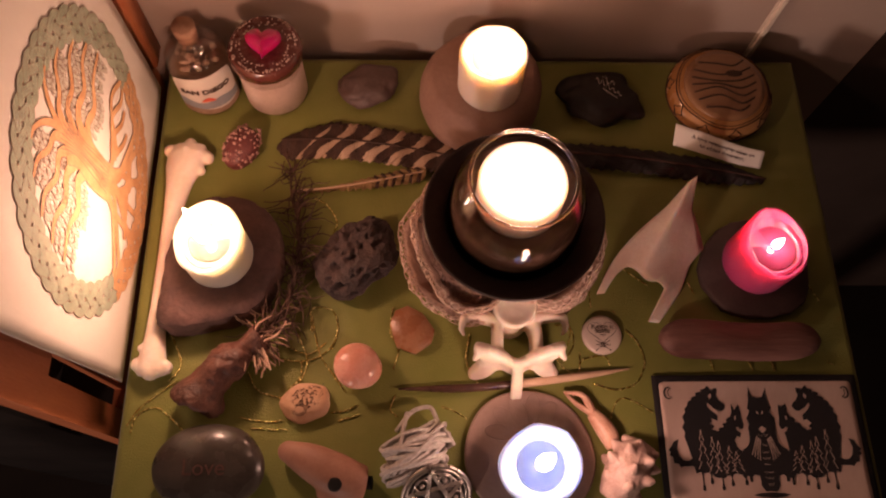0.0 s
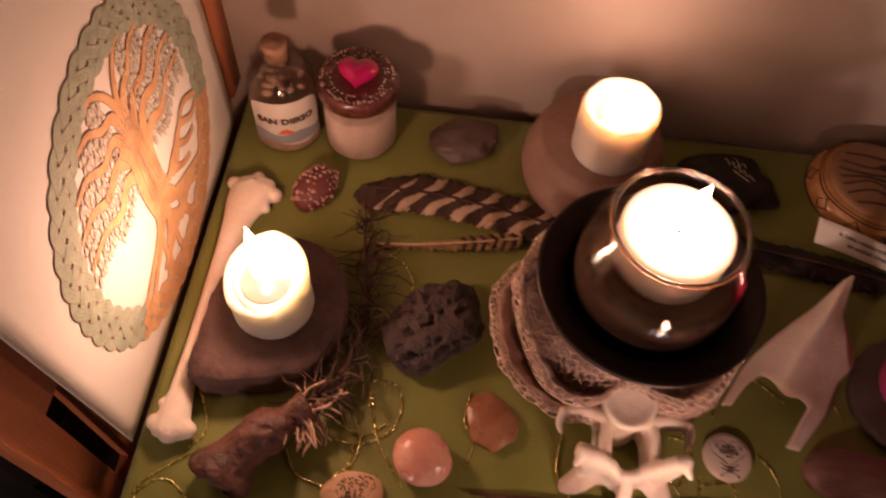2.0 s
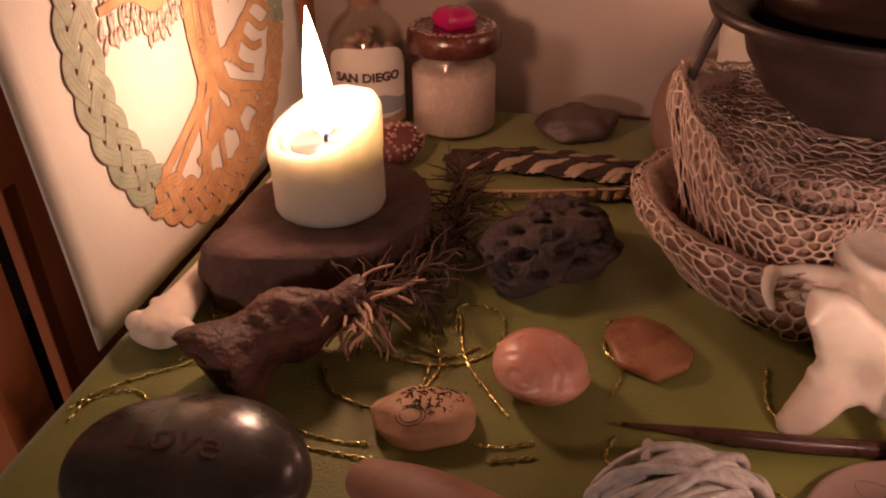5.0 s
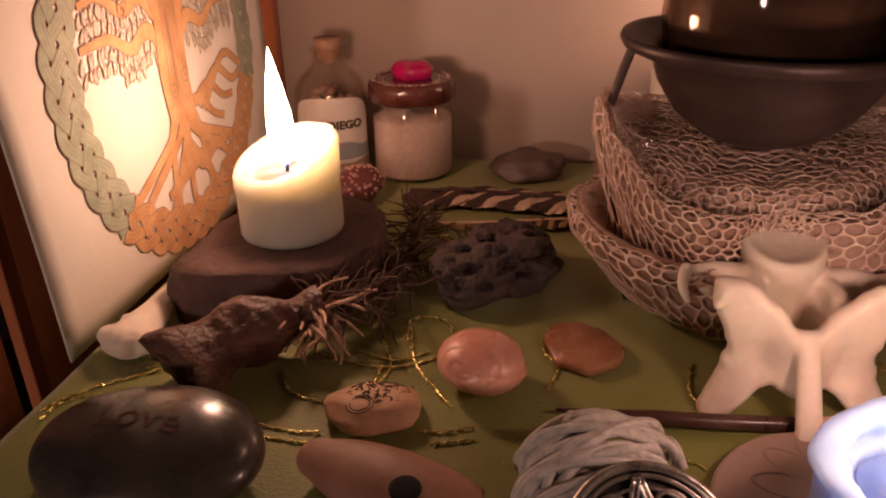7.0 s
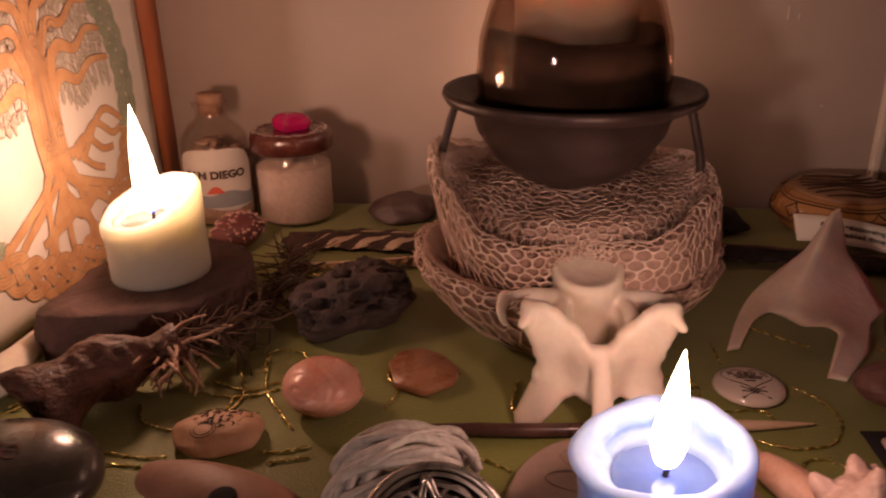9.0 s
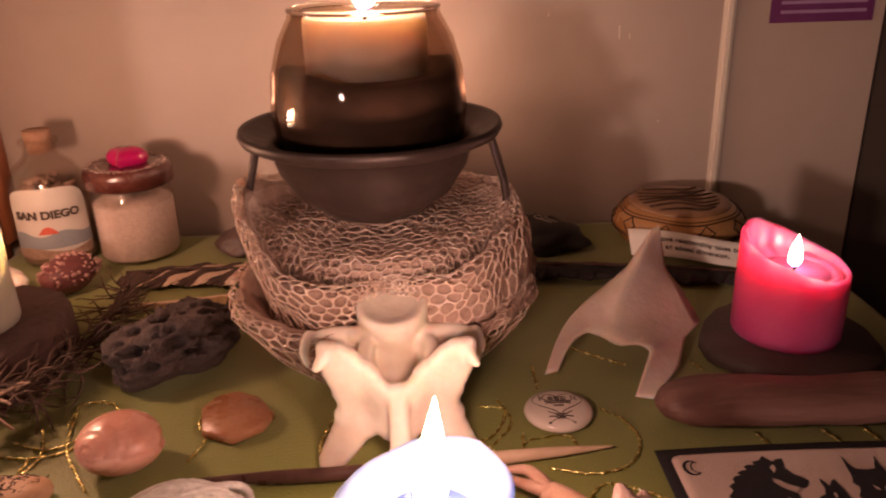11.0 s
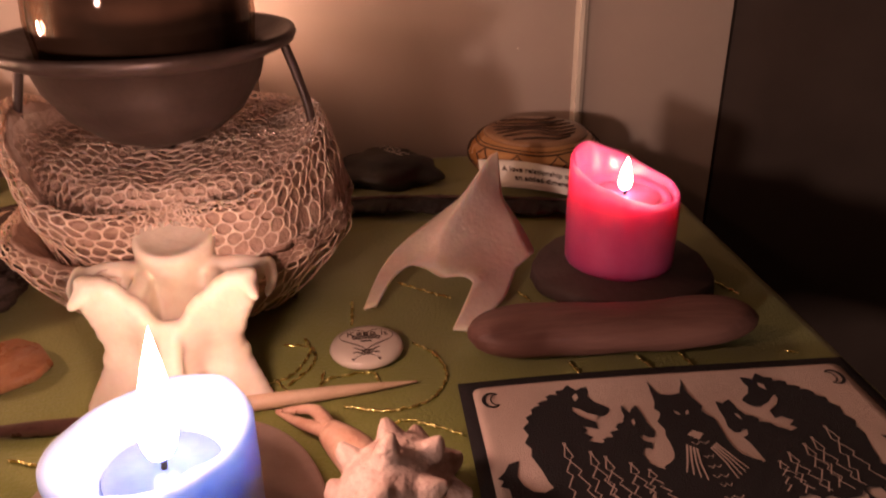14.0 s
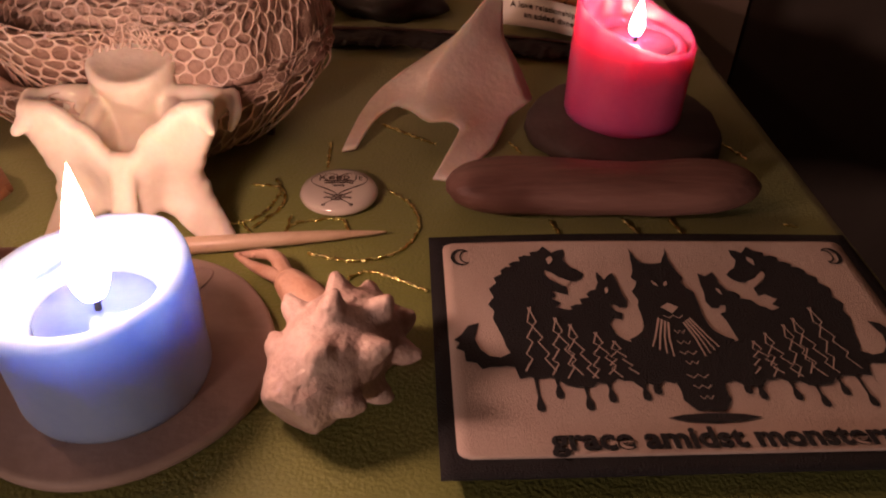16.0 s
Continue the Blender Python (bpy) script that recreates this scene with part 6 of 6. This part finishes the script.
for k in range(26):
    bm = bmesh.new()
    a = radians(-24 + rng.uniform(-16, 16))
    cx, cy = -0.006 + rng.uniform(-0.003, 0.004), 0.014 + (k / 25 - 0.5) * 0.026
    R, h = 0.026 + rng.uniform(-0.004, 0.003) - 0.0004 * abs(k - 12), 0.0175 + rng.uniform(-0.002, 0.002) - 0.0005 * abs(k - 13)
    pts = []
    for i in range(40):
        t = 2 * math.pi * i / 40
        x, z = R * math.cos(t), h * math.sin(t)
        y = 0.0030 * math.sin(2 * t + k)
        pts.append(Vector((cx + x * math.cos(-a) - y * math.sin(-a), cy + x * math.sin(-a) + y * math.cos(-a), max(0.0017, 0.0180 + z))))
    tube(bm, pts, 0.00175, 7, True)
    part("cord_loop", bm, M_CORD, pend)
for pts in ([(-0.020, 0.030, 0.022), (-0.008, 0.046, 0.014), (0.006, 0.050, 0.010), (0.012, 0.038, 0.016), (0.016, 0.030, 0.018)], [(-0.016, 0.018, 0.034), (-0.014, 0.034, 0.026), (-0.012, 0.045, 0.014)], [(0.014, 0.034, 0.018), (0.020, 0.026, 0.024), (0.024, 0.020, 0.018)]):
    bm = bmesh.new()
    tube(bm, curve(pts, 10), 0.0018, 8)
    part("cord_end", bm, M_CORD, pend)

# ---- button badge ----
badge = thing("button_badge", "white round button badge with a printed heart and crossed arrows", "badge", (0.1160, -0.0475, 0.0))
badge.scale = (1.06, 1.06, 1.0)
bm = bmesh.new()
lathe(bm, [(0.0, 0.0006), (0.0140, 0.0006), (0.0158, 0.0016), (0.0160, 0.0028), (0.0150, 0.0046), (0.0120, 0.0056), (0.0060, 0.0062), (0.0, 0.0064)], 48)
bmesh.ops.remove_doubles(bm, verts=bm.verts, dist=1e-5)
part("disc", bm, M_BADGE, badge)


def on_badge(x, y):
    return Vector((x, y, 0.0066 - 0.0012 * (x * x + y * y) / 0.000144))


bm = bmesh.new()
tube(bm, [on_badge(0.00072 * 16 * math.sin(t) ** 3, 0.0025 + 0.00060 * (13 * math.cos(t) - 5 * math.cos(2 * t) - 2 * math.cos(3 * t) - math.cos(4 * t))) for t in [2 * math.pi * i / 48 for i in range(48)]], 0.00025, 5, True)
part("heart_outline", bm, M_INK, badge)
lettering("badge_word", "Keep it", 0.0062, M_INK, badge, Matrix.Translation((0.0004, 0.0060, 0)), lambda p: on_badge(p.x, p.y) + Vector((0, 0, p.z)))
for y, w in ((0.0030, 0.0125), (0.0014, 0.0115), (-0.0008, 0.0045), (-0.0072, 0.0056), (-0.0086, 0.0110), (-0.0100, 0.0046)):
    bm = bmesh.new()
    tube(bm, [on_badge(-w / 2 + w * i / 8, y + 0.0003 * math.sin(i * 2.2)) for i in range(9)], 0.0004, 5)
    part("print_line", bm, M_INK, badge)
for s in (-1, 1):
    bm = bmesh.new()
    tube(bm, [on_badge(s * (-0.0055 + 0.011 * i / 8), -0.0050 - 0.0075 * i / 8) for i in range(9)], 0.00028, 5)
    ball(bm, on_badge(s * 0.0055, -0.0125), (0.0009, 0.0009, 0.0003), 1)
    part("arrow", bm, M_INK, badge)

# ---- printed patch ----
PW, PH = 0.1705, 0.1160
patch = thing("printed_patch", "black-edged cream cloth patch printed with black shapes and words", "patch", (0.1537, -0.0820, 0.0))


def on_patch(x, y, lift=0.0):
    """x to the right and y towards the front, from the back corner."""
    wave = 0.0012 + 0.0010 * math.sin(x * 30 + 1) * math.sin(y * 26 + 0.4) + 0.0018 * math.exp(-((y - 0.002) / 0.01) ** 2) * max(0, math.sin(x * 18))
    wave += 0.0030 * max(0, (y - 0.085) / 0.03) ** 2
    return Vector((x, -y, 0.0012 + max(0, wave) + lift))


def sheet_of(x0, y0, x1, y1, nx, ny, lift, mat, name, round_by=0.0):
    bm = bmesh.new()
    rows = []
    for j in range(ny + 1):
        y = y0 + (y1 - y0) * j / ny
        e = min(y - y0, y1 - y)
        ins = round_by - math.sqrt(max(0, round_by ** 2 - (round_by - e) ** 2)) if round_by and e < round_by else 0.0
        rows.append([bm.verts.new(on_patch(x0 + ins + (x1 - x0 - 2 * ins) * i / nx, y, lift)) for i in range(nx + 1)])
    for a, b in zip(rows, rows[1:]):
        for i in range(nx):
            bm.faces.new((a[i], a[i + 1], b[i + 1], b[i]))
    ob = part(name, bm, mat, patch)
    sol = ob.modifiers.new("thickness", "SOLIDIFY")
    sol.thickness, sol.offset = 0.0007, 0
    return ob


sheet_of(0, 0, PW, PH, 40, 30, 0.0002, M_PATCHB, "backing")
sheet_of(0.0052, 0.0055, PW - 0.0052, PH - 0.0072, 40, 120, 0.0009, M_PATCHW, "face", 0.004)
UX, UY, LEFT, TOP, MID = 0.0001355, 0.000190, 0.0053, 0.0068, 590


def shape(name, pts, spikes=0.0, seed=1, mirror=True, lift=0.0016, mat=None):
    """A printed black shape with a ragged edge, and its mirror image."""
    for flip in ((False, True) if mirror else (False,)):
        rng = random.Random(seed)
        out = []
        for i, p in enumerate(pts):
            q = pts[(i + 1) % len(pts)]
            ln = math.hypot(q[0] - p[0], q[1] - p[1])
            out.append(p)
            if spikes:
                n = max(1, int(ln / 16))
                nx, ny = (q[1] - p[1]) / (ln + 1e-6), -(q[0] - p[0]) / (ln + 1e-6)
                for k in range(1, n):
                    t = k / n
                    h = spikes * rng.uniform(0.3, 1.0) if k % 2 else 0
                    out.append((p[0] + (q[0] - p[0]) * t + nx * h, p[1] + (q[1] - p[1]) * t + ny * h))
        if flip:
            out = [(2 * MID - x, y) for x, y in out]
        bm = bmesh.new()
        f = bm.faces.new([bm.verts.new(on_patch(LEFT + x * UX, TOP + y * UY, lift)) for x, y in out])
        bmesh.ops.triangulate(bm, faces=[f])
        part(name, bm, mat or M_PATCHB, patch, smooth=False)


shape("hunched_shape", [(289, 11), (311, 30), (346, 21), (338, 52), (354, 75), (387, 97), (375, 112), (344, 120), (331, 114), (310, 107), (292, 94), (279, 84), (275, 97), (289, 114), (307, 127), (329, 137), (328, 161), (307, 155), (287, 149), (294, 164), (281, 171), (303, 184), (287, 195), (317, 203), (355, 205), (370, 228), (275, 309), (149, 317), (133, 273), (124, 249), (115, 227), (122, 206), (108, 188), (125, 166), (116, 142), (138, 124), (133, 109), (156, 97), (155, 86), (188, 73), (180, 66), (215, 56), (212, 44), (249, 40), (246, 29), (271, 25)], 5, 3)
shape("curled_shape", [(147, 314), (122, 324), (94, 320), (73, 303), (63, 277), (72, 251), (78, 237), (49, 244), (32, 265), (11, 280), (25, 287), (14, 300), (34, 308), (36, 332), (62, 336), (74, 351), (117, 346), (154, 347), (178, 325)], 6, 4)
shape("eared_shape", [(424, 89), (439, 115), (468, 92), (474, 123), (475, 152), (483, 177), (474, 195), (457, 196), (446, 187), (432, 188), (441, 205), (459, 211), (451, 229), (430, 225), (415, 243), (425, 269), (444, 284), (381, 311), (291, 281), (301, 212), (329, 201), (325, 194), (358, 187), (355, 172), (382, 167), (377, 158), (406, 144), (419, 122)], 4, 5, True, 0.00165)
shape("wood_shape", [(149, 316), (302, 208), (372, 217), (416, 242), (421, 282), (456, 287), (481, 280), (506, 269), (500, 332), (536, 369), (528, 387), (505, 381), (485, 394), (460, 386), (444, 397), (426, 380), (394, 376), (369, 388), (344, 384), (312, 394), (268, 390), (253, 378), (231, 372), (202, 375), (186, 370), (160, 375), (152, 347)], 6, 8, True, 0.0017)
shape("centre_shape", [(535, 16), (533, 65), (516, 107), (528, 120), (504, 149), (519, 157), (506, 192), (506, 230), (494, 260), (454, 281), (472, 331), (514, 361), (532, 387), (533, 424), (547, 439), (559, 449), (621, 449), (633, 439), (647, 424), (648, 387), (666, 361), (708, 331), (726, 281), (686, 260), (674, 230), (674, 192), (661, 157), (676, 149), (652, 120), (664, 107), (647, 65), (645, 16), (620, 60), (590, 64), (560, 60)], 4, 6, False, 0.00175)
for nm, pts in (("pale_eye", [(289, 53), (305, 44), (308, 57), (293, 72)]), ("pale_eye", [(430, 144), (440, 139), (438, 152), (429, 161)]), ("pale_teeth", [(277, 90), (297, 98), (312, 111), (330, 118), (341, 122), (328, 133), (307, 124), (290, 112)]), ("pale_eye", [(568, 118), (580, 126), (582, 136), (570, 130)]), ("pale_muzzle", [(566, 196), (590, 184), (590, 214)])):
    shape(nm, pts, 3 if nm == "pale_teeth" else 0, 2, True, 0.0022, M_PATCHW)
for x, top, low in ((213, 199, 372), (275, 228, 380), (310, 245, 387), (370, 266, 384), (411, 287, 374)):
    for e in (-1, 1):
        for flip in (0, 1):
            zig = []
            for j in range(9):
                q = x + e * (3 + 4.2 * j + (-17 if j % 2 else 0) * min(1, j / 3))
                zig.append(on_patch(LEFT + (2 * MID - q if flip else q) * UX, TOP + (top + (low - top) * (j - (0.45 if j % 2 else 0)) / 8.6) * UY, 0.0022))
            bm = bmesh.new()
            ribbon(bm, zig, 0.00050, 0.0, "z")
            part("pale_zigzag", bm, M_PATCHW, patch, smooth=False)
for x, top, low in ((198, 373, 445), (248, 376, 419), (312, 390, 444), (369, 384, 428), (451, 393, 425), (481, 386, 412)):
    shape("drip_shape", [(x - 7, top - 6), (x + 7, top - 6), (x + 4, top + 10), (x + 3, low - 30), (x + 10, low - 14), (x + 9, low - 4), (x, low), (x - 9, low - 4), (x - 10, low - 14), (x - 3, low - 30), (x - 4, top + 10)], 0, 1)
# folds, belt and hem of the middle figure
for e in (-1, 1):
    for j in range(4):
        bm = bmesh.new()
        ribbon(bm, [on_patch(LEFT + (MID + e * (20 + 7 * j)) * UX, TOP + (238 - 4 * j) * UY, 0.0022), on_patch(LEFT + (MID + e * (34 + 11 * j)) * UX, TOP + (280 - 2 * j) * UY, 0.0022), on_patch(LEFT + (MID + e * (40 + 15 * j)) * UX, TOP + (326 - 8 * j) * UY, 0.0022)], lambda t: 0.0008 * (1 - 0.4 * t), 0.0, "z")
        part("pale_stroke", bm, M_PATCHW, patch, smooth=False)
for y, w in ((222, 26), (262, 14), (290, 18), (316, 22), (340, 16), (372, 26), (396, 22), (420, 16)):
    bm = bmesh.new()
    ribbon(bm, [on_patch(LEFT + (MID - w + 2 * w * i / 4) * UX, TOP + (y + (5 if i % 2 else -3)) * UY, 0.0022) for i in range(5)], 0.0004, 0.0, "z")
    part("pale_stroke", bm, M_PATCHW, patch, smooth=False)
shape("pool_shape", [(480, 462), (520, 455), (590, 452), (660, 455), (700, 462), (660, 470), (590, 475), (520, 470)], 0, 2, False)
for x in (52, 2 * MID - 52):
    s = 1 if x < MID else -1
    bm = bmesh.new()
    ribbon(bm, [on_patch(LEFT + (x + s * 26 * math.cos(t)) * UX, TOP + (42 + 24 * math.sin(t)) * UY, 0.0016) for t in [0.9 + 4.5 * i / 20 for i in range(21)]], lambda t: 0.0012 * math.sin(math.pi * min(1, max(0.08, t))) + 0.0004, 0.0, "z")
    ribbon(bm, [on_patch(LEFT + (x + s * (12 + 17 * math.cos(t))) * UX, TOP + (42 + 18 * math.sin(t)) * UY, 0.0017) for t in [1.2 + 3.9 * i / 20 for i in range(21)]], 0.0006, 0.0, "z")
    part("crescent", bm, M_PATCHB, patch, smooth=False)
lettering("printed_phrase", "grace amidst monsters", 0.0114, M_PATCHB, patch, Matrix.Translation((PW / 2, -0.1030, 0)), lambda p: on_patch(p.x, -p.y, 0.0016 + p.z), "", 0.00032)
